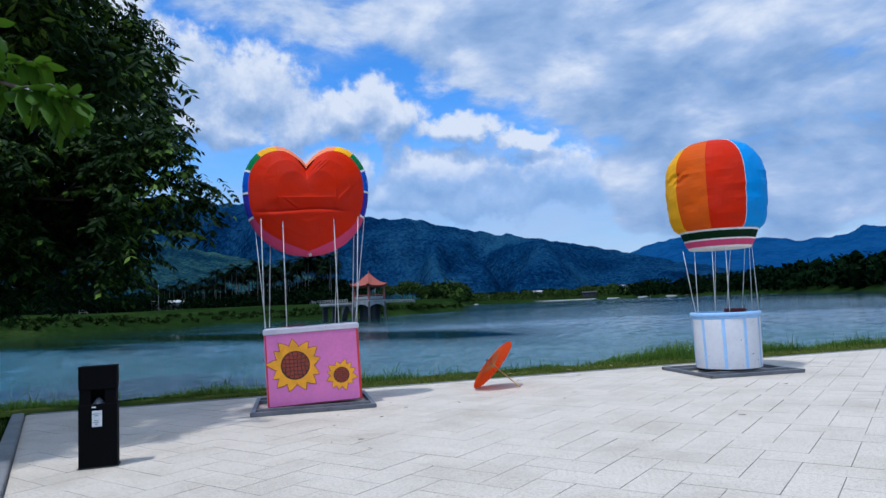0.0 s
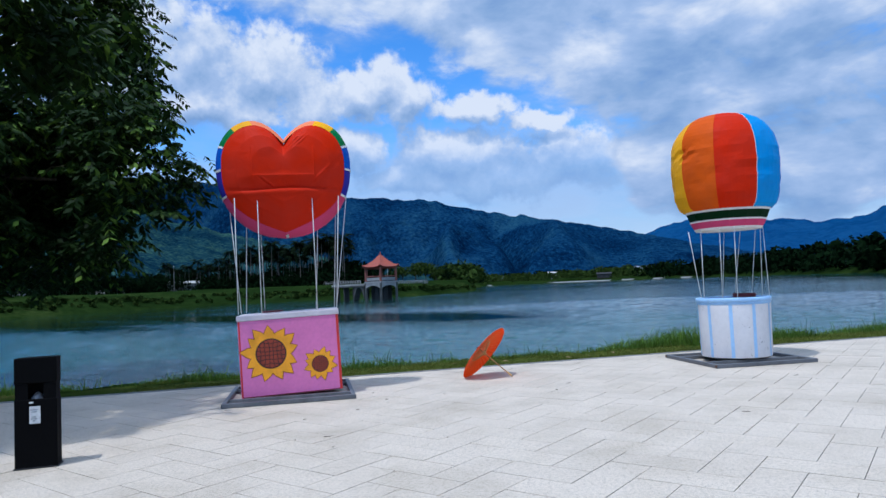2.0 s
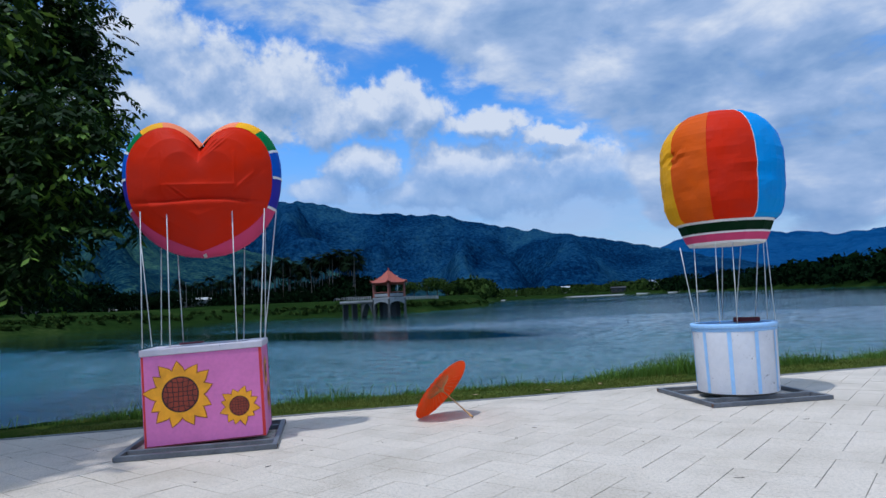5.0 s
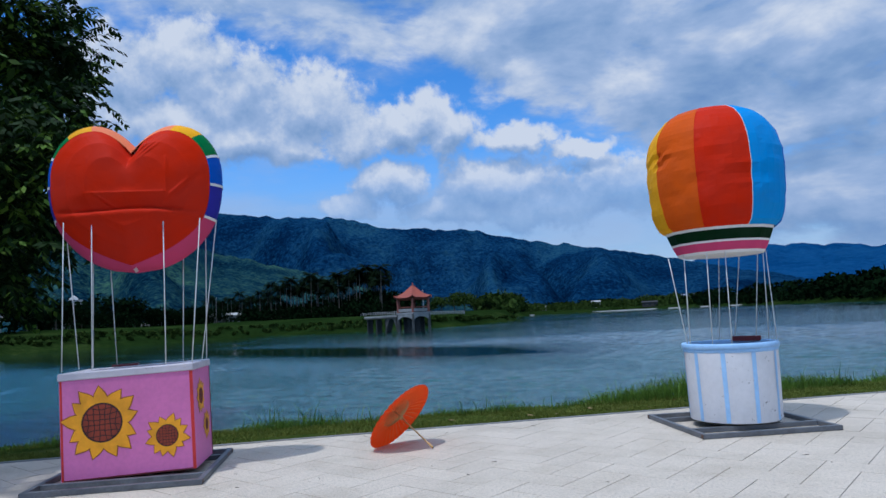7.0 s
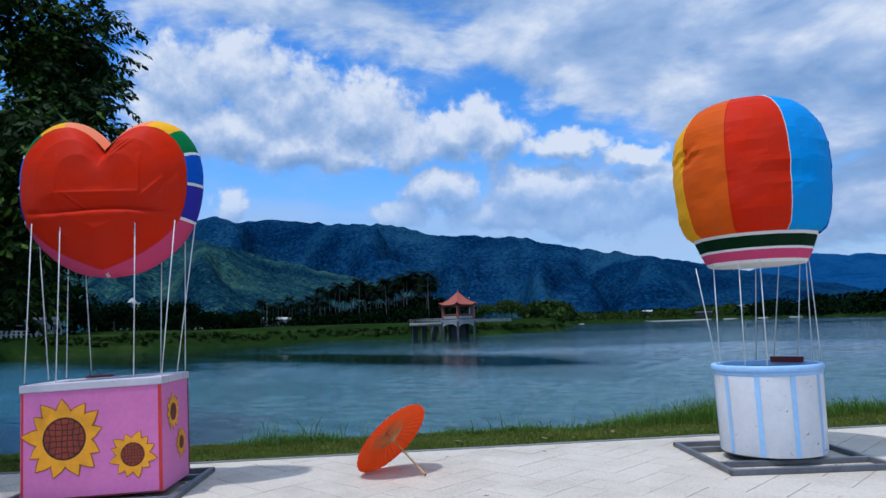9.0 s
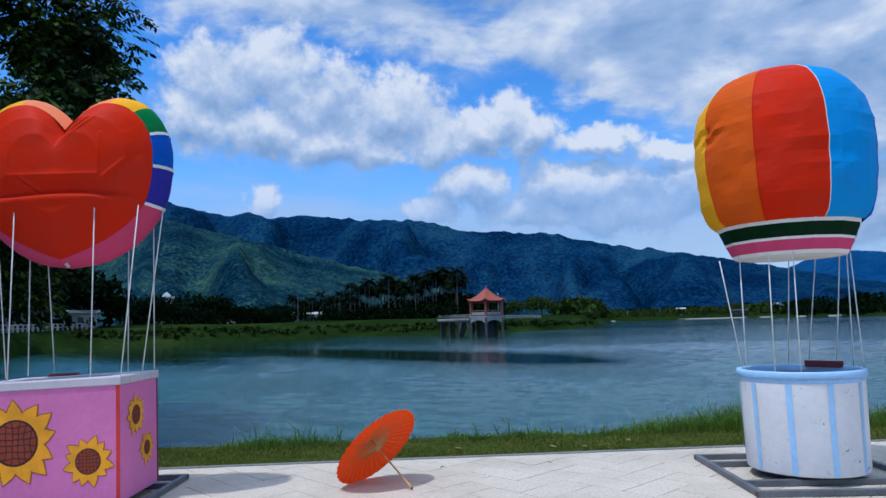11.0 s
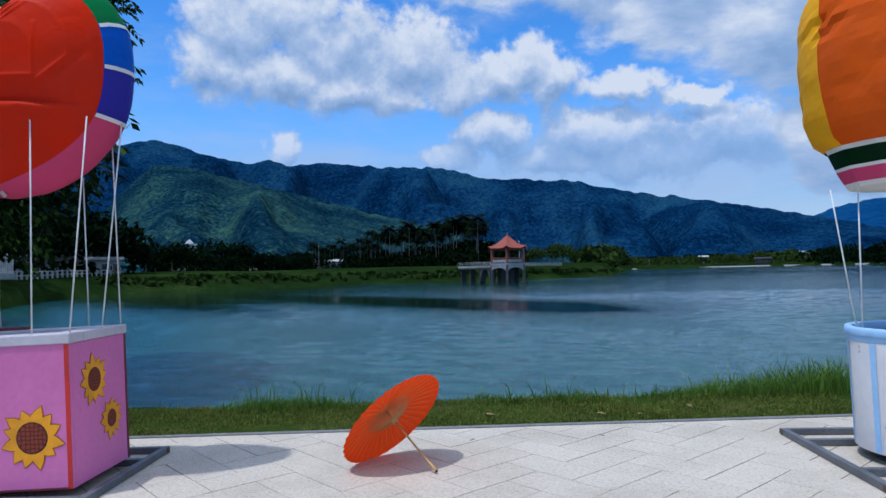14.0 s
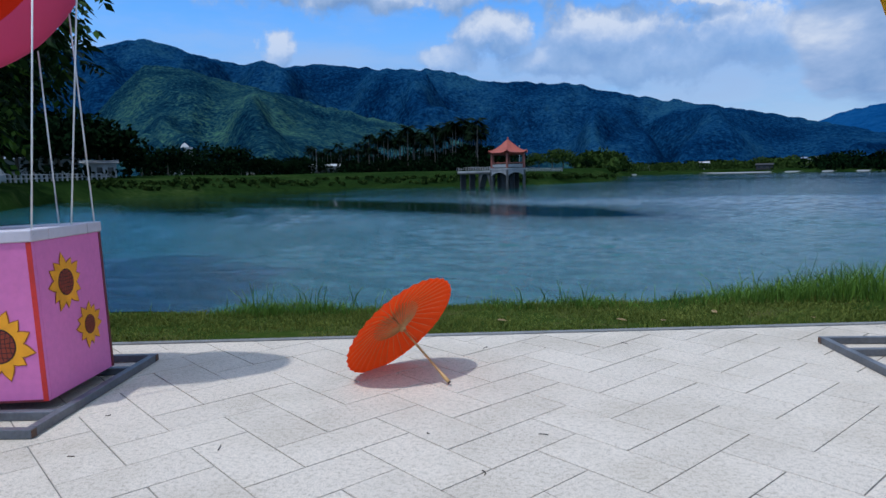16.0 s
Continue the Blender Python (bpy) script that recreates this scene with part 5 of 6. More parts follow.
# ---- broadleaf trees close by ----
def spray_arrays(rng, centres, droop, leaf_len, leaf_wide, per):
    """Leaflets in two rows along drooping twigs that start at the given centres."""
    n = len(centres)
    turn = rng.uniform(0, 2 * np.pi, n)
    out = np.stack([np.cos(turn), np.sin(turn), rng.uniform(-0.9, 0.25, n) * droop], 1)
    out /= np.linalg.norm(out, axis=1)[:, None]
    side = np.cross(out, [0, 0, 1.0])
    side /= np.linalg.norm(side, axis=1)[:, None] + 1e-9
    length = rng.uniform(0.30, 0.62, n)
    verts = []
    for k in range(per):
        s = (k + 0.5) / per
        p = centres + out * (length * s)[:, None] + np.array([0, 0, -0.22]) * (length * s * s * droop)[:, None]
        for way in (-1, 1):
            d = side * way * 0.85 + out * 0.45 + np.array([0, 0, -0.55]) * droop + rng.normal(0, 0.22, (n, 3))
            d /= np.linalg.norm(d, axis=1)[:, None]
            L = leaf_len * rng.uniform(0.7, 1.25, n)
            w = np.cross(d, rng.normal(0, 0.5, (n, 3)) + [0, 0, 1.0])
            w /= np.linalg.norm(w, axis=1)[:, None] + 1e-9
            w = w * (leaf_wide * rng.uniform(0.7, 1.2, n))[:, None]
            m = p + d * (L * 0.45)[:, None]
            verts.append(np.stack([p, m + w * 0.5, p + d * L[:, None], m - w * 0.5], 1))
    v = np.concatenate(verts, 0).reshape(-1, 3)
    k = np.arange(len(v) // 4)[:, None] * 4
    return v, np.concatenate([k, k + 1, k + 2, k + 3], 1)


def in_lobes(rng, lobes, n, shell, gaps=-0.28, thin=0.0):
    """Random points in a set of ellipsoids, crowded towards their skins, with gaps; thin: more of them high up."""
    pts = []
    total = sum(a * b * c for _, (a, b, c) in lobes)
    for (cx, cy, cz), (a, b, c) in lobes:
        m = int(n * a * b * c / total)
        d = rng.normal(0, 1, (m, 3))
        d /= np.linalg.norm(d, axis=1)[:, None]
        r = rng.uniform(shell, 1.0, m) ** 0.6
        r *= 1 + 0.16 * np.array([noise.noise((x * 2.1, y * 2.1, z * 2.1 + cx)) for x, y, z in d])
        p = d * r[:, None] * [a, b, c] + [cx, cy, cz]
        gap = np.array([noise.noise((x * 0.75, y * 0.75, z * 0.75)) for x, y, z in p])
        pts.append(p[gap > gaps + thin * np.clip((p[:, 2] - 4.6) / 2.0, 0, 1)])
    return np.concatenate(pts)


def near_tree(label, trunk_at, lobes, sprays, seed, shell=0.25, limbs=9):
    rng = np.random.default_rng(seed)
    x, y, z0, fork = trunk_at
    t = thing("tree", pose(0, 0, 0), label, "tree")
    bend = [(x, y, z0 - 0.15), (x + 0.1, y + 0.05, z0 + fork * 0.35), (x + 0.05, y + 0.15, z0 + fork * 0.7), (x + 0.2, y + 0.2, z0 + fork)]
    part("trunk", tube_bm(bend, 0.24, 12, taper=0.7), M_BARK, t, "grey-brown bark", smooth=True)
    top = Vector(bend[-1])
    for k in range(limbs):
        (cx, cy, cz), (a, b, c) = lobes[k % len(lobes)]
        end = Vector((cx, cy, cz)) + Vector(rng.uniform(-0.7, 0.7, 3).tolist()) * min(a, b, c)
        mid = top.lerp(end, 0.5) + Vector((0, 0, 0.35)) + Vector(rng.uniform(-0.3, 0.3, 3).tolist())
        bm = tube_bm([top - Vector((0, 0, 0.25)), top.lerp(mid, 0.5), mid, mid.lerp(end, 0.55), end], 0.105, 8, taper=0.25)
        for j in range(4):
            s = mid.lerp(end, 0.2 + 0.2 * j)
            e = s + Vector(rng.uniform(-1, 1, 3).tolist()) * 1.1
            tube_bm([s, s.lerp(e, 0.5) + Vector((0, 0, 0.1)), e], 0.028, 5, bm, taper=0.3)
        part("limb", bm, M_BARK, t, smooth=True)
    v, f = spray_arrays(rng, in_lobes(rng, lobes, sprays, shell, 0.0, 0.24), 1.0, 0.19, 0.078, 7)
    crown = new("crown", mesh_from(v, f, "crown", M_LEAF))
    crown.parent = t
    crown["label"] = "dense dark green pinnate leaves"
    return t


near_tree("dark broadleaf tree leaning over the lake from its bank", (-12.6, 12.2, -0.4, 3.4),
          [((-12.0, 14.8, 7.2), (3.9, 3.0, 3.2)), ((-8.6, 11.9, 3.7), (3.1, 2.0, 2.0)), ((-10.1, 13.3, 5.2), (2.8, 2.7, 2.8)), ((-10.5, 12.4, 2.9), (1.9, 2.0, 1.4)), ((-9.9, 12.6, 8.4), (2.5, 2.2, 2.0)), ((-7.9, 13.8, 5.55), (1.0, 0.9, 0.75))],
          19000, 4, limbs=12)
near_tree("broadleaf tree that shades the end of the plaza", (-7.4, 4.6, -0.05, 2.9),
          [((-6.7, 6.1, 6.0), (2.6, 2.5, 2.2)), ((-8.2, 5.0, 7.2), (2.4, 2.4, 2.0)), ((-6.0, 7.6, 5.0), (1.8, 1.6, 1.2))],
          6200, 8, limbs=8)


def near_branch():
    """A low branch with large fresh leaves, that reaches in beside the path."""
    rng = np.random.default_rng(6)
    t = thing("leafy_branch", pose(0, 0, 0), "low branch with large fresh green leaves beside the plaza", "branch")
    path = [(-7.3, 4.5, 2.3), (-5.0, 3.6, 2.55), (-3.0, 2.75, 2.5), (-1.75, 2.22, 2.25), (-1.18, 2.0, 2.02)]
    bm = tube_bm(path, 0.045, 8, taper=0.12)
    twigs = []
    for k, (s, dx, dy, dz) in enumerate(((0.0, 0.25, -0.05, -0.10), (0.25, 0.30, 0.12, 0.02), (0.5, 0.18, -0.12, 0.12), (0.75, 0.28, 0.05, -0.18), (1.0, 0.22, 0.0, -0.06), (0.1, 0.1, 0.2, 0.16), (0.6, 0.05, -0.2, -0.2))):
        a = Vector(path[3]).lerp(Vector(path[4]), s)
        e = a + Vector((dx, dy, dz))
        tube_bm([a, a.lerp(e, 0.5) + Vector((0, 0, 0.03)), e], 0.005, 5, bm, taper=0.5)
        twigs.append((a, e))
    part("stem", bm, M_BARK, t, smooth=True)
    n = 0
    for a, e in twigs:
        for q in np.linspace(0.03, 1.0, 30).tolist():
            p = a.lerp(e, q)
            d = Vector((rng.uniform(-0.4, 1.0), rng.uniform(-0.7, 0.5), rng.uniform(-1.0, 0.35))).normalized()
            L, w = rng.uniform(0.07, 0.125), rng.uniform(0.020, 0.031)
            across = d.cross(Vector((rng.uniform(-0.4, 0.4), rng.uniform(-0.4, 0.4), 1))).normalized()
            nrm = d.cross(across)
            bm = bmesh.new()
            spine, left, right = [], [], []
            for s, k in ((0.0, 0.05), (0.2, 0.75), (0.45, 1.0), (0.75, 0.65), (1.0, 0.02)):
                c = p + d * L * s - Vector((0, 0, 1)) * 0.03 * s * s
                spine.append(bm.verts.new(c))
                left.append(bm.verts.new(c + across * w * k + nrm * w * 0.35 * k))
                right.append(bm.verts.new(c - across * w * k + nrm * w * 0.35 * k))
            for i in range(4):
                bm.faces.new((spine[i], spine[i + 1], left[i + 1], left[i]))
                bm.faces.new((spine[i + 1], spine[i], right[i], right[i + 1]))
            part("leaf", bm, M_BRIGHTLEAF, t, smooth=True)


near_branch()


# ---- the other shore ----
def at_bearing(az, r):
    a = radians(az)
    x, y = HUB.x + r * math.sin(a), HUB.y + r * math.cos(a)
    return x, y, land_height(x, y)


def clump_cloud(rng, lobes, n, size):
    """Leaf clumps for trees seen from far off: small bent quads."""
    p = in_lobes(rng, lobes, n, 0.35)
    n = len(p)
    a = rng.normal(0, 1, (n, 3))
    a /= np.linalg.norm(a, axis=1)[:, None]
    b = np.cross(a, rng.normal(0, 1, (n, 3)))
    b /= np.linalg.norm(b, axis=1)[:, None]
    s = size * rng.uniform(0.6, 1.4, n)[:, None]
    v = np.stack([p - a * s, p + b * s * 0.6, p + a * s, p - b * s * 0.6], 1).reshape(-1, 3)
    k = np.arange(n)[:, None] * 4
    return v, np.concatenate([k, k + 1, k + 2, k + 3], 1)


def far_tree_kind(seed, height, spread, mat, name, label):
    rng = np.random.default_rng(seed)
    t = thing(name, pose(0, 0, 0), label, "tree", group="trees on the far shore")
    lobes = [((rng.uniform(-0.25, 0.25) * spread, rng.uniform(-0.25, 0.25) * spread, height * rng.uniform(0.5, 0.78)), (spread * rng.uniform(0.35, 0.55), spread * rng.uniform(0.35, 0.55), height * rng.uniform(0.20, 0.34))) for _ in range(6)]
    part("trunk", tube_bm([(0, 0, -0.5), (0.1, 0, height * 0.3), (0, 0.1, height * 0.6)], height * 0.03, 7, taper=0.5), M_BARK, t)
    v, f = clump_cloud(rng, lobes, 900, height * 0.055)
    c = new("crown", mesh_from(v, f, "crown", mat))
    c.parent = t
    return t


def scatter(kinds, spots, rng):
    first = set()
    for az, r, scale in spots:
        x, y, z = at_bearing(az, r)
        k = kinds[int(rng.integers(len(kinds)))]
        m = pose(x, y, z - 0.2, 0, 0, float(rng.uniform(0, 360)))
        s = Matrix.Diagonal((scale, scale, scale, 1))
        if id(k) not in first:
            first.add(id(k))
            k.matrix_basis = m @ s
        else:
            c = copy_thing(k, Matrix())
            c.matrix_basis = m @ s


rng = np.random.default_rng(40)
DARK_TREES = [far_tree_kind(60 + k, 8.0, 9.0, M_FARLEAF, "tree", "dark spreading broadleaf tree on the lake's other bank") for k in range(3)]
spots = []
for az in np.arange(-60, -40.5, 0.9):
    spots.append((float(az + rng.uniform(-0.3, 0.3)), float(table(BANK, az) + rng.uniform(26, 48)), float(rng.uniform(0.8, 1.15) * (0.55 + 0.0022 * table(BANK, az)) * (1.75 if az < -46 else 1.0))))
for az in np.arange(-40.2, -31.0, 0.75):
    spots.append((float(az + rng.uniform(-0.3, 0.3)), float(table(BANK, az) + rng.uniform(30, 55)), float(rng.uniform(0.65, 0.98))))
for az, r, s in ((-38.9, 258, 1.5), (-37.9, 262, 1.35), (-19.4, 262, 0.9), (-18.2, 258, 0.75), (-16.9, 250, 0.7), (-7.9, 300, 0.55), (-8.8, 290, 0.6)):
    spots.append((az, r, s))
scatter(DARK_TREES, spots, rng)
LIGHT_TREES = [far_tree_kind(80 + k, 7.5, 8.5, M_FARLIGHT, "tree", "rounded yellow-green tree behind the pavilion") for k in range(2)]
scatter(LIGHT_TREES, [(-11.6, 232, 0.95), (-10.7, 240, 0.98), (-12.7, 236, 0.8), (-9.8, 250, 0.72), (-13.6, 246, 0.6)], rng)


def palm_kind(seed, height):
    rng = np.random.default_rng(seed)
    t = thing("palm_tree", pose(0, 0, 0), "tall slender coconut palm in a row on the far bank", "palm tree", group="palms on the far bank")
    lean = rng.uniform(-0.8, 0.8, 2)
    top = Vector((lean[0], lean[1], height))
    part("trunk", tube_bm([(0, 0, -0.5), (lean[0] * 0.2, lean[1] * 0.2, height * 0.5), top], 0.20, 7, taper=0.6), M_PALMTRUNK, t)
    verts, faces = [], []
    for k in range(24):
        a = 2 * math.pi * k / 24 + rng.uniform(-0.15, 0.15)
        rise, L = rng.uniform(-0.2, 1.7), rng.uniform(2.9, 3.9)
        d = Vector((math.cos(a), math.sin(a), 0))
        side = Vector((-d.y, d.x, 0))
        spine = [top + d * L * s * (0.95 if rise > 0 else 0.8) + Vector((0, 0, L * (rise * s * 0.75 - 0.85 * s * s))) for s in np.linspace(0, 1, 7)]
        for i in range(6):
            for q in (0.15, 0.4, 0.65, 0.9):
                c = spine[i].lerp(spine[i + 1], q)
                w = 0.95 * math.sin(math.pi * (0.12 + 0.85 * (i + q) / 6))
                for way in (-1, 1):
                    n0 = len(verts)
                    tip = c + side * way * w + (spine[i + 1] - spine[i]) * 0.5 - Vector((0, 0, 0.55 * w))
                    verts += [c - d * 0.14, c + d * 0.14, tip]
                    faces.append((n0, n0 + 1, n0 + 2))
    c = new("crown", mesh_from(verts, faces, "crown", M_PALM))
    c.parent = t
    c["label"] = "drooping dark fronds"
    return t


M_PALMTRUNK = material("palm_bark", (0.12, 0.10, 0.08), 0.9, 0.2, 6, 1, 0.2)
PALMS = [palm_kind(20 + k, h) for k, h in enumerate((13.5, 15.0, 12.0, 16.5))]
spots = []
for az in np.arange(-32.0, -17.4, 0.15):
    tall = 0.68 + 0.26 * smooth(-32, -24, az) - 0.10 * smooth(-19, -17.5, az)
    spots.append((float(az + rng.uniform(-0.15, 0.15)), float(table(BANK, az) + rng.uniform(40, 75)), float(tall * rng.uniform(0.85, 1.08))))
scatter(PALMS, spots, rng)


# hedges, undergrowth and far woods: too many to count
def thicket(name, label, mat, rows, seed, count, size):
    """Bushes strung along bearings: (azimuth from, to, metres past the shore, height, depth)."""
    rng = np.random.default_rng(seed)
    lobes = []
    for a0, a1, past, high, deep, step in rows:
        az = a0
        while az < a1:
            r = table(SHORE if past < 10 else BANK, az) + past + rng.uniform(-deep, deep)
            x, y, z = at_bearing(az, r)
            h = high * rng.uniform(0.6, 1.15)
            lobes.append(((x, y, z + h * 0.42), (h * rng.uniform(0.7, 1.2), h * rng.uniform(0.6, 0.9), h * 0.62)))
            az += step * rng.uniform(0.6, 1.4)
    v, f = clump_cloud(rng, lobes, count, size)
    tagged(new(name, mesh_from(v, f, name, mat)), label, "shrubs" if "hedge" in name else "woods", kind="stuff")


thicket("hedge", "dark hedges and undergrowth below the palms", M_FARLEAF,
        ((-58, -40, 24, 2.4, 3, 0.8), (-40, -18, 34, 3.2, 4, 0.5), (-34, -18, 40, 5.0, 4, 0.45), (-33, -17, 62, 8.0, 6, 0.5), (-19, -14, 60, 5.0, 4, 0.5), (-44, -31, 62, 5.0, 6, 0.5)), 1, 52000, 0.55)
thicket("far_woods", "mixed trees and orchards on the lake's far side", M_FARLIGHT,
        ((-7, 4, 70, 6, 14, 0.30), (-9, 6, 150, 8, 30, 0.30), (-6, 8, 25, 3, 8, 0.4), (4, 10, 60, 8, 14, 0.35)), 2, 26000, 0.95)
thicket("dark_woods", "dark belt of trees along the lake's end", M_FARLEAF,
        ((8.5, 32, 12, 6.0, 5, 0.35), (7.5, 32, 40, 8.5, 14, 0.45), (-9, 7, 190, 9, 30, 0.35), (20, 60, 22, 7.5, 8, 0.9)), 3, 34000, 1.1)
thicket("reed_hedge", "low green reeds along the shore", M_FARLIGHT,
        ((-48, -16, 6, 0.6, 4, 0.22), (-16, -6.6, 4, 0.8, 2, 0.25)), 4, 16000, 0.28)


# ---- pavilion on the lake ----
M_PIER = material("weathered_concrete", (0.085, 0.085, 0.08), 0.9, 0.2, 5, 0.6, 0.2, stains=0.4)


def make_pavilion():
    x, y, _ = at_bearing(-15.25, 102.5)
    p = thing("pavilion", pose(x, y, 0, 0, 0, 12), "lakeside pavilion with a red tiled roof on pale piers", "pavilion")
    R, deck, eave, apex = 2.75, 2.45, 4.60, 6.55
    six = [Vector((math.cos(radians(60 * k + 30)), math.sin(radians(60 * k + 30)), 0)) for k in range(6)]
    # roof: six concave slopes with upturned corners
    for k in range(6):
        a, b = six[k], six[(k + 1) % 6]
        bm = bmesh.new()
        rows = []
        for i in range(9):
            s = i / 8
            r = 0.12 + (R * 1.20 - 0.12) * s
            z = apex - (apex - eave) * (1 - (1 - s) ** 1.35) if s < 1 else eave
            row = []
            for j in range(9):
                q = j / 8
                c = a.lerp(b, q) * r
                lift = 0.34 * s ** 4 * abs(2 * q - 1) ** 4
                row.append(bm.verts.new((c.x, c.y, z + lift)))
            rows.append(row)
        for r0, r1 in zip(rows, rows[1:]):
            for j in range(8):
                bm.faces.new((r0[j], r1[j], r1[j + 1], r0[j + 1]))
        bmesh.ops.recalc_face_normals(bm, faces=bm.faces[:])
        bmesh.ops.solidify(bm, geom=bm.faces[:], thickness=-0.10)
        part("roof_slope", bm, M_TILE, p, "red tiled slope")
        ridge_pts = [a * (0.12 + (R * 1.20 - 0.12) * i / 8) + Vector((0, 0, 0.06 + (apex - (apex - eave) * (1 - (1 - i / 8) ** 1.35)) + 0.34 * (i / 8) ** 4)) for i in range(9)]
        part("roof_ridge", tube_bm(ridge_pts, 0.09, 6), M_TILE, p)
        part("eave_beam", box_bm((b - a).length * R - 0.1, 0.18, 0.30, ((a + b).x / 2 * R, (a + b).y / 2 * R, eave - 0.05), 0.02, turn=Euler((0, 0, math.atan2((b - a).y, (b - a).x))).to_matrix()), M_TILE, p, "red painted beam")
        part("column", tube_bm([a * (R * 0.98) + Vector((0, 0, deck)), a * (R * 0.98) + Vector((0, 0, eave))], 0.17, 10), M_PINKCOL, p, "pinkish round column")
        part("pier", box_bm(0.34, 0.34, deck + 2.0, (a.x * R, a.y * R, (deck - 2.0) / 2 - 0.15), 0.03), M_PIER, p, "grey concrete pier")
        # rail between the columns
        turn = Euler((0, 0, math.atan2((b - a).y, (b - a).x))).to_matrix()
        mid = (a + b) / 2 * R
        span = (b - a).length * R - 0.4
        part("rail", box_bm(span, 0.12, 0.10, (mid.x, mid.y, deck + 0.78), 0.01, turn=turn), M_PINKCOL, p)
        part("rail_panel", box_bm(span, 0.06, 0.42, (mid.x, mid.y, deck + 0.34), 0.01, turn=turn), M_STONE, p)
        # arched beam below the deck
        bm = bmesh.new()
        lo, hi = [], []
        d = (b - a).normalized()
        nrm = Vector((-d.y, d.x, 0)) * 0.14
        for i in range(13):
            s = i / 12
            c = a.lerp(b, s) * R
            drop = 0.95 - 0.62 * math.sin(math.pi * s) ** 0.6
            hi.append((bm.verts.new(c + nrm + Vector((0, 0, deck - 0.32))), bm.verts.new(c - nrm + Vector((0, 0, deck - 0.32)))))
            lo.append((bm.verts.new(c + nrm + Vector((0, 0, deck - 0.32 - drop))), bm.verts.new(c - nrm + Vector((0, 0, deck - 0.32 - drop)))))
        for i in range(12):
            bm.faces.new((hi[i][0], hi[i + 1][0], lo[i + 1][0], lo[i][0]))
            bm.faces.new((hi[i + 1][1], hi[i][1], lo[i][1], lo[i + 1][1]))
            bm.faces.new((lo[i][0], lo[i + 1][0], lo[i + 1][1], lo[i][1]))
        part("arched_beam", bm, M_STONE, p, "pale arched beam")
    bm = bmesh.new()
    ring = [bm.verts.new(v * R * 1.08 + Vector((0, 0, deck - 0.30))) for v in six]
    f = bm.faces.new(ring)
    ext = bmesh.ops.extrude_face_region(bm, geom=[f])
    bmesh.ops.translate(bm, verts=[g for g in ext["geom"] if isinstance(g, bmesh.types.BMVert)], vec=(0, 0, 0.30))
    bmesh.ops.recalc_face_normals(bm, faces=bm.faces[:])
    part("deck", bm, M_STONE, p, "pale concrete deck")
    part("finial", lathe_bm([(0.02, apex + 0.55), (0.10, apex + 0.40), (0.07, apex + 0.25), (0.16, apex + 0.10), (0.16, apex - 0.05)], 0, 360, 12), M_TILE, p, smooth=True)
    # dark blocks added between the piers to stand for the shadow under the deck
    for k in range(6):
        a = radians(60 * k)
        part("inner_pier", box_bm(0.75, 0.75, deck + 1.8, (1.25 * math.cos(a), 1.25 * math.sin(a), (deck - 1.8) / 2 - 0.2), 0.03), M_DKSTONE, p, "dark pier below the deck")
    # the footbridge back to the bank
    br = thing("footbridge", pose(x - 2.9, y + 0.8, 0, 0, 0, 150), "pale concrete footbridge with an arch, beside the pavilion", "bridge")
    part("bridge_deck", box_bm(7.6, 1.5, 0.20, (3.3, 0, 1.80), 0.03), M_PIER, br)
    for sy in (-0.7, 0.7):
        part("parapet", box_bm(7.6, 0.10, 0.28, (3.3, sy, 2.04), 0.02), M_STONE, br)
    bm = bmesh.new()
    prev = None
    for i in range(13):
        s = i / 12
        zz = 1.60 - 1.9 * (abs(2 * s - 1) ** 2.4)
        row = [bm.verts.new((-0.3 + 2.3 * s, yy, h)) for yy in (-0.6, 0.6) for h in (zz, 1.68)]
        if prev:
            bm.faces.new((prev[0], row[0], row[1], prev[1]))
            bm.faces.new((row[2], prev[2], prev[3], row[3]))
            bm.faces.new((prev[0], prev[2], row[2], row[0]))
        prev = row
    part("arch", bm, M_PIER, br)
    for px in (2.2, 4.4, 6.6):
        part("bridge_pier", box_bm(0.26, 1.1, 3.2, (px, 0, 0.06), 0.05), M_DKSTONE, br, "dark pier below the deck")


make_pavilion()


def balustrade(name, label, a0, a1, past, count, high, mat):
    """A railing of posts and two rails that follows the bank."""
    b = thing(name, pose(0, 0, 0), label, "fence")
    pts = []
    for k in range(count):
        az = a0 + (a1 - a0) * k / (count - 1)
        x, y, z = at_bearing(az, table(BANK, az) + past)
        pts.append(Vector((x, y, z)))
    post = bpy.data.meshes.new("post")
    bm = box_bm(0.22, 0.22, high + 0.4, (0, 0, high / 2 - 0.2), 0.02)
    bm.to_mesh(post)
    bm.free()
    post.materials.append(mat)
    for p in pts:
        ob = new("post", post)
        ob.parent = b
        ob.matrix_basis = Matrix.Translation(p)
    for p, q in zip(pts, pts[1:]):
        for h in (high * 0.45, high * 0.92):
            part("rail", tube_bm([p + Vector((0, 0, h)), q + Vector((0, 0, h))], 0.06, 5), mat, b)


balustrade("balustrade", "white post-and-rail fence on the green promontory", -14.3, -10.8, 22, 18, 0.75, M_HOUSE)
balustrade("balustrade", "pale low railing along the far promenade", -19.6, -16.6, 30, 16, 0.9, M_STONE)
balustrade("balustrade", "pale fence in front of the sheds", -54, -47.2, 17, 22, 1.0, M_HOUSE)


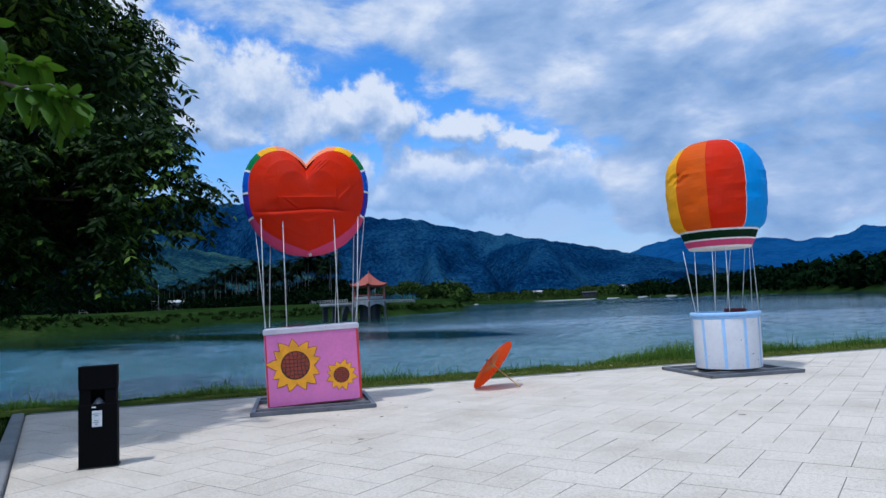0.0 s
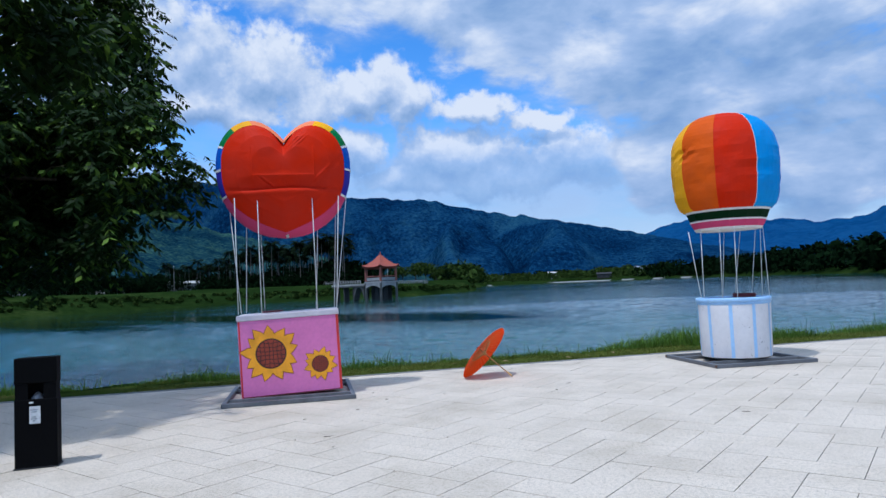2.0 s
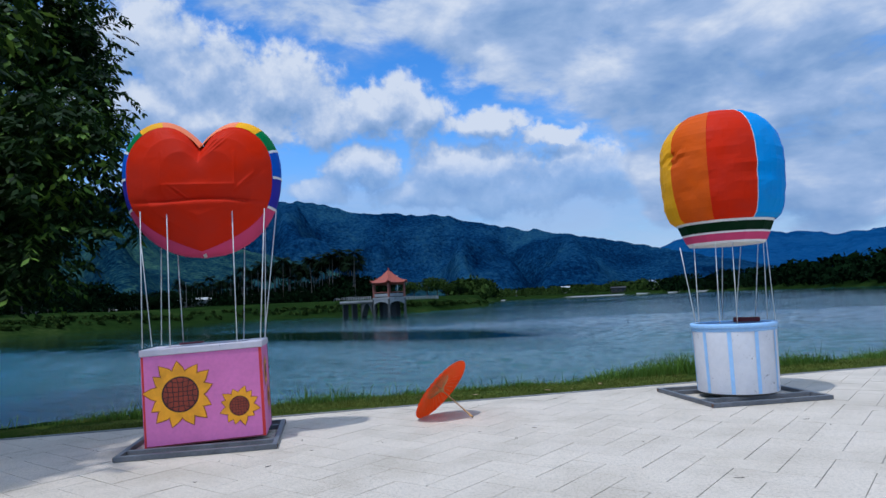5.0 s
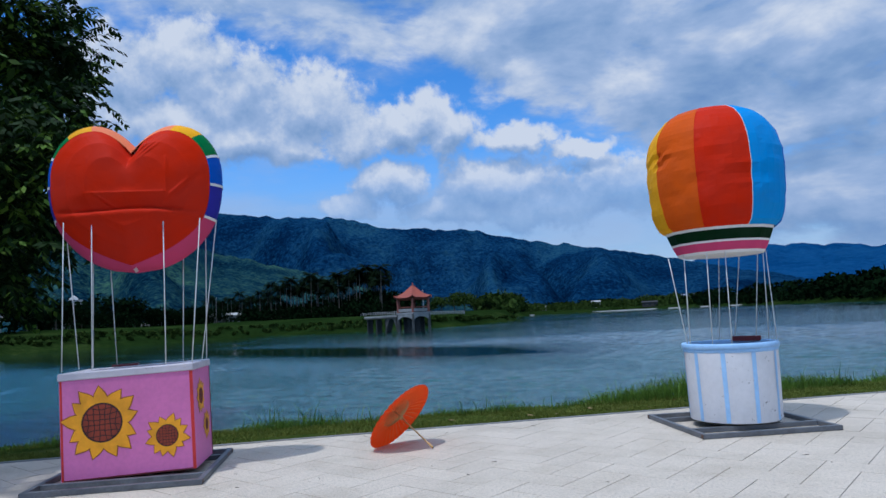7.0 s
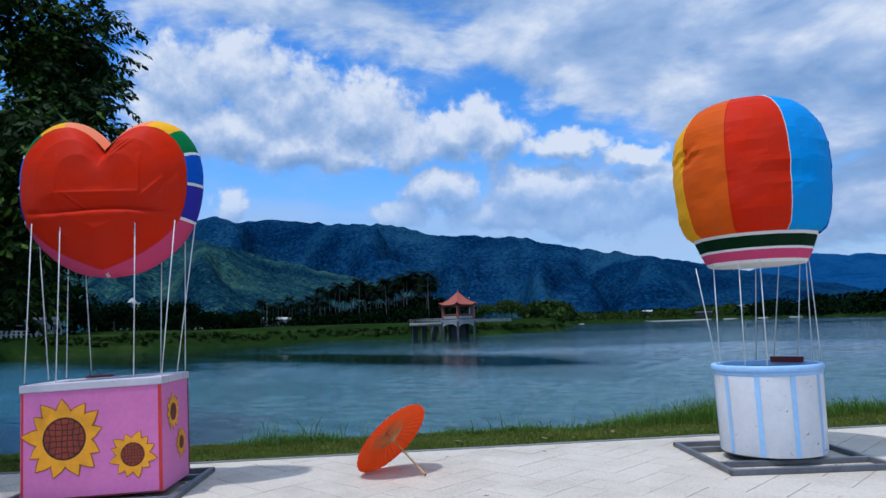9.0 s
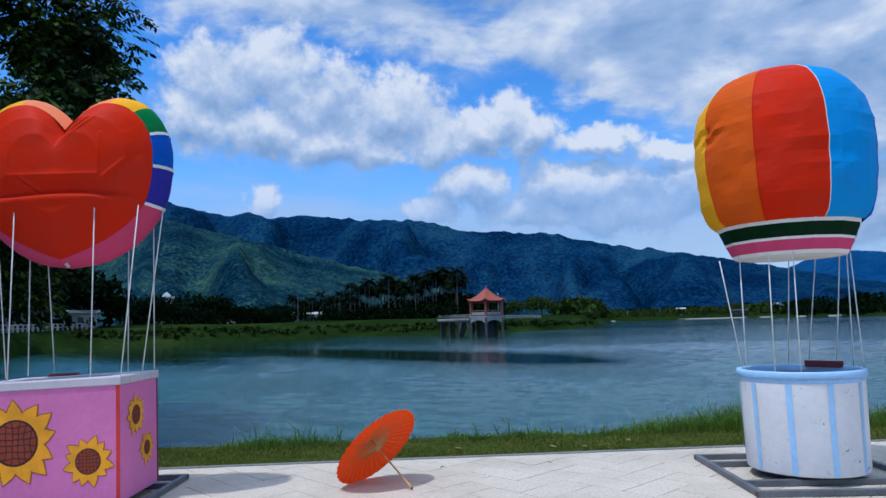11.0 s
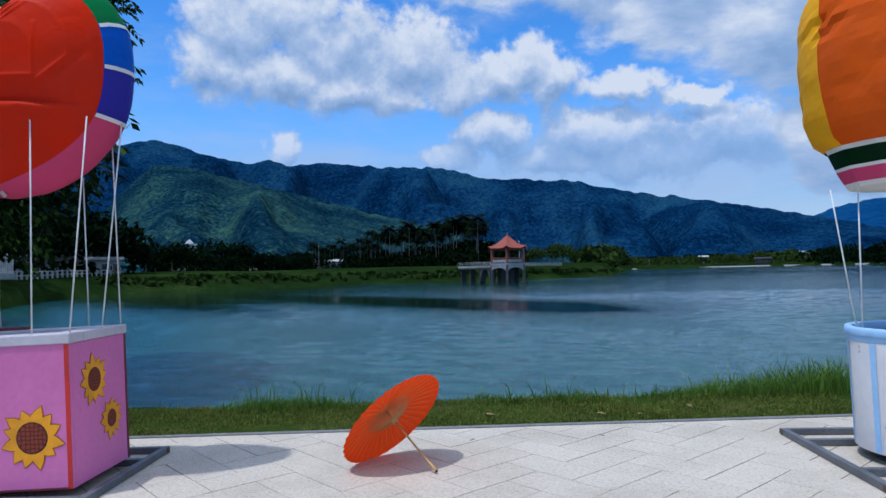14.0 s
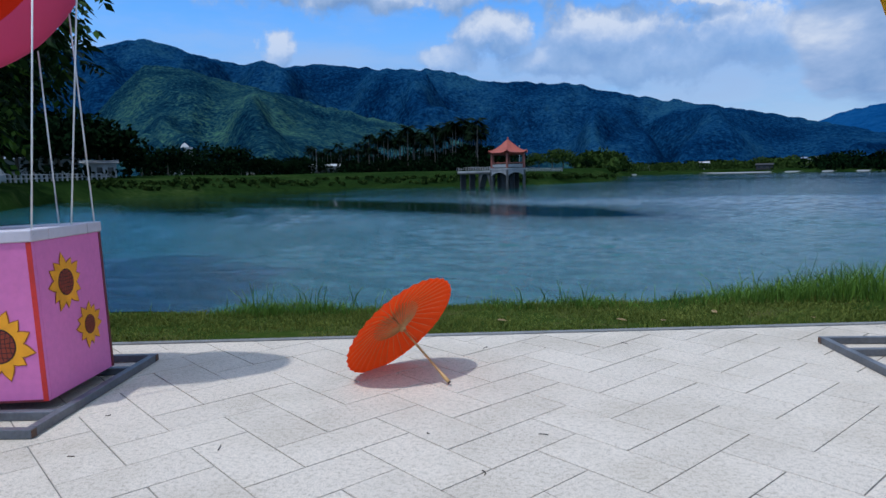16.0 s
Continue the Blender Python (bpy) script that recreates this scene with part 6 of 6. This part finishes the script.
def far_house(az, r, w, d, h, roof_h, mat_roof, label, windows, turn=0.0, tower=False, name="house"):
    x, y, z = at_bearing(az, r)
    t = thing(name, pose(x, y, z - 0.2, 0, 0, -az + turn), label, "house")
    part("wall", box_bm(w, d, h + 0.4, (0, 0, h / 2), 0.03), M_DKSTONE if name == "boathouse" else M_HOUSE, t)
    bm = bmesh.new()
    o = 0.5
    v = [bm.verts.new(c) for c in ((-w / 2 - o, -d / 2 - o, h + 0.2), (w / 2 + o, -d / 2 - o, h + 0.2), (w / 2 + o, d / 2 + o, h + 0.2), (-w / 2 - o, d / 2 + o, h + 0.2), (-w / 2 - o, 0, h + 0.2 + roof_h), (w / 2 + o, 0, h + 0.2 + roof_h))]
    for f in ((0, 1, 5, 4), (2, 3, 4, 5), (1, 2, 5), (3, 0, 4), (3, 2, 1, 0)):
        bm.faces.new([v[i] for i in f])
    part("roof", bm, mat_roof, t)
    for k in range(windows):
        wx = -w / 2 + w * (k + 0.5) / windows
        ob = part("window", box_bm(w / windows * 0.5, 0.08, h * 0.42, (wx, -d / 2 - 0.02, h * 0.55), 0.01), M_GLASS, t)
    part("door", box_bm(1.0, 0.08, 2.0, (-w / 2 + 0.9, -d / 2 - 0.045, 1.0), 0.01), M_DKSTONE, t)
    if tower:
        tw = part("tower", box_bm(3.0, 3.0, h + 5.0, (w * 0.18, 0, (h + 5) / 2), 0.05), M_HOUSE, t)
        part("tower_roof", lathe_bm([(2.3, h + 5.0), (1.4, h + 5.9), (0.02, h + 6.8)], 45, 405, 4), M_HOUSE, tw)
    return t


far_house(-52.6, 128, 15, 7, 2.6, 1.6, M_ROOFGREY, "long low shed with a grey metal roof among trees", 6)
far_house(-50.6, 150, 9, 6, 4.6, 1.0, M_ROOFGREY, "pale house with a grey roof behind the shed", 4)
far_house(-47.6, 140, 5.5, 5, 2.4, 0.6, M_HOUSE, "small pale house behind the fence", 3)
far_house(-41.5, 268, 7, 6, 6.0, 0.6, M_HOUSE, "white house with a stair tower above the trees", 3, tower=True)
far_house(-30.6, 292, 12, 6, 3.4, 1.0, M_HOUSE, "low white building behind the palms", 5)
far_house(-22.0, 270, 6, 5, 3.4, 1.0, M_HOUSE, "small white building behind the palms", 2)
far_house(0.3, 700, 9, 7, 6, 1.5, M_HOUSE, "white house on the far shore", 4)
far_house(-4.2, 720, 10, 7, 4, 1.2, M_HOUSE, "low pale building on the far shore", 4)
far_house(8.0, 560, 17, 9, 5, 2.0, M_ROOFGREY, "wide grey hall beside the dark woods", 5)
far_house(4.6, 585, 12, 7, 3.5, 1.2, M_DKSTONE, "dark boathouse at the far waterline", 3, name="boathouse")


def far_car(az, r, turn):
    x, y, z = at_bearing(az, r)
    c = thing("car", pose(x, y, z + 0.02, 0, 0, turn), "white car parked on the far bank road", "car", group="cars on the far bank")
    part("body", box_bm(4.3, 1.75, 0.75, (0, 0, 0.72), 0.15), M_HOUSE, c, "white body")
    part("cabin", box_bm(2.5, 1.55, 0.62, (-0.2, 0, 1.32), 0.2), M_GLASS, c, "dark glass cabin")
    part("roof", box_bm(2.0, 1.45, 0.12, (-0.2, 0, 1.62), 0.05), M_HOUSE, c)
    for sx in (-1.35, 1.35):
        for sy in (-0.85, 0.85):
            part("wheel", tube_bm([(sx, sy - 0.1, 0.33), (sx, sy + 0.1, 0.33)], 0.33, 14), M_RUBBER, c)


for az, r, turn in ((-36.7, 272, 30), (-35.3, 273, 38), (-42.4, 215, 20)):
    far_car(az, r, turn)


def make_deck():
    """A viewing deck with a white railing on concrete piers, beyond the plaza's end."""
    x, y = HUB.x + 40 * math.sin(radians(-58.8)), HUB.y + 40 * math.cos(radians(-58.8))
    d = thing("viewing_deck", pose(x, y, 0, 0, 0, 33), "concrete viewing deck with a white railing over the water", "deck")
    part("slab", box_bm(6.0, 5.0, 0.35, (0, 0, 1.75), 0.04), M_STONE, d)
    for sx in (-2.2, 0, 2.2):
        for sy in (-1.8, 1.8):
            part("pier", box_bm(0.5, 0.5, 3.6, (sx, sy, -0.2), 0.04), M_STONE, d)
    for k in range(25):
        part("baluster", tube_bm([(-2.9 + 5.8 * k / 24, -2.4, 1.92), (-2.9 + 5.8 * k / 24, -2.4, 2.62)], 0.035, 6), M_HOUSE, d)
    for k in range(20):
        part("baluster", tube_bm([(2.9, -2.2 + 4.6 * k / 19, 1.92), (2.9, -2.2 + 4.6 * k / 19, 2.62)], 0.035, 6), M_HOUSE, d)
    part("top_rail", box_bm(5.95, 0.12, 0.10, (0, -2.4, 2.66), 0.02), M_HOUSE, d)
    part("top_rail", box_bm(0.12, 4.7, 0.10, (2.9, 0, 2.66), 0.02), M_HOUSE, d)


make_deck()


def lamp_post(az, past, high):
    x, y, z = at_bearing(az, table(BANK, az) + past)
    p = thing("street_lamp", pose(x, y, z), "slender pale street lamp on the far promenade", "street lamp", group="street lamps on the far bank")
    part("pole", tube_bm([(0, 0, -0.3), (0, 0, high)], 0.09, 8, taper=0.6), M_STONE, p)
    part("lantern", lathe_bm([(0.02, high + 0.4), (0.15, high + 0.3), (0.16, high + 0.1), (0.06, high - 0.05)], 0, 360, 10), M_STONE, p, smooth=True)


for az, past, high in ((-31.3, 14, 9.5), (-14.3, 16, 5.5)):
    lamp_post(az, past, high)


def shore_wall():
    """The pale stone facing at the foot of the far bank."""
    bm = bmesh.new()
    prev = None
    for k in range(60):
        az = -5.2 + 17.5 * k / 59
        r = table(SHORE, az) - 4
        x, y = HUB.x + r * math.sin(radians(az)), HUB.y + r * math.cos(radians(az))
        x2, y2 = HUB.x + (r + 6) * math.sin(radians(az)), HUB.y + (r + 6) * math.cos(radians(az))
        row = [bm.verts.new((x, y, -1.0)), bm.verts.new((x, y, -0.45)), bm.verts.new((x2, y2, 0.1))]
        if prev:
            bm.faces.new((prev[0], row[0], row[1], prev[1]))
            bm.faces.new((prev[1], row[1], row[2], prev[2]))
        prev = row
    bmesh.ops.recalc_face_normals(bm, faces=bm.faces[:])
    tagged(part("shore_wall", bm, M_STONE), "pale stone facing along the far shore", "embankment", kind="structure")


shore_wall()
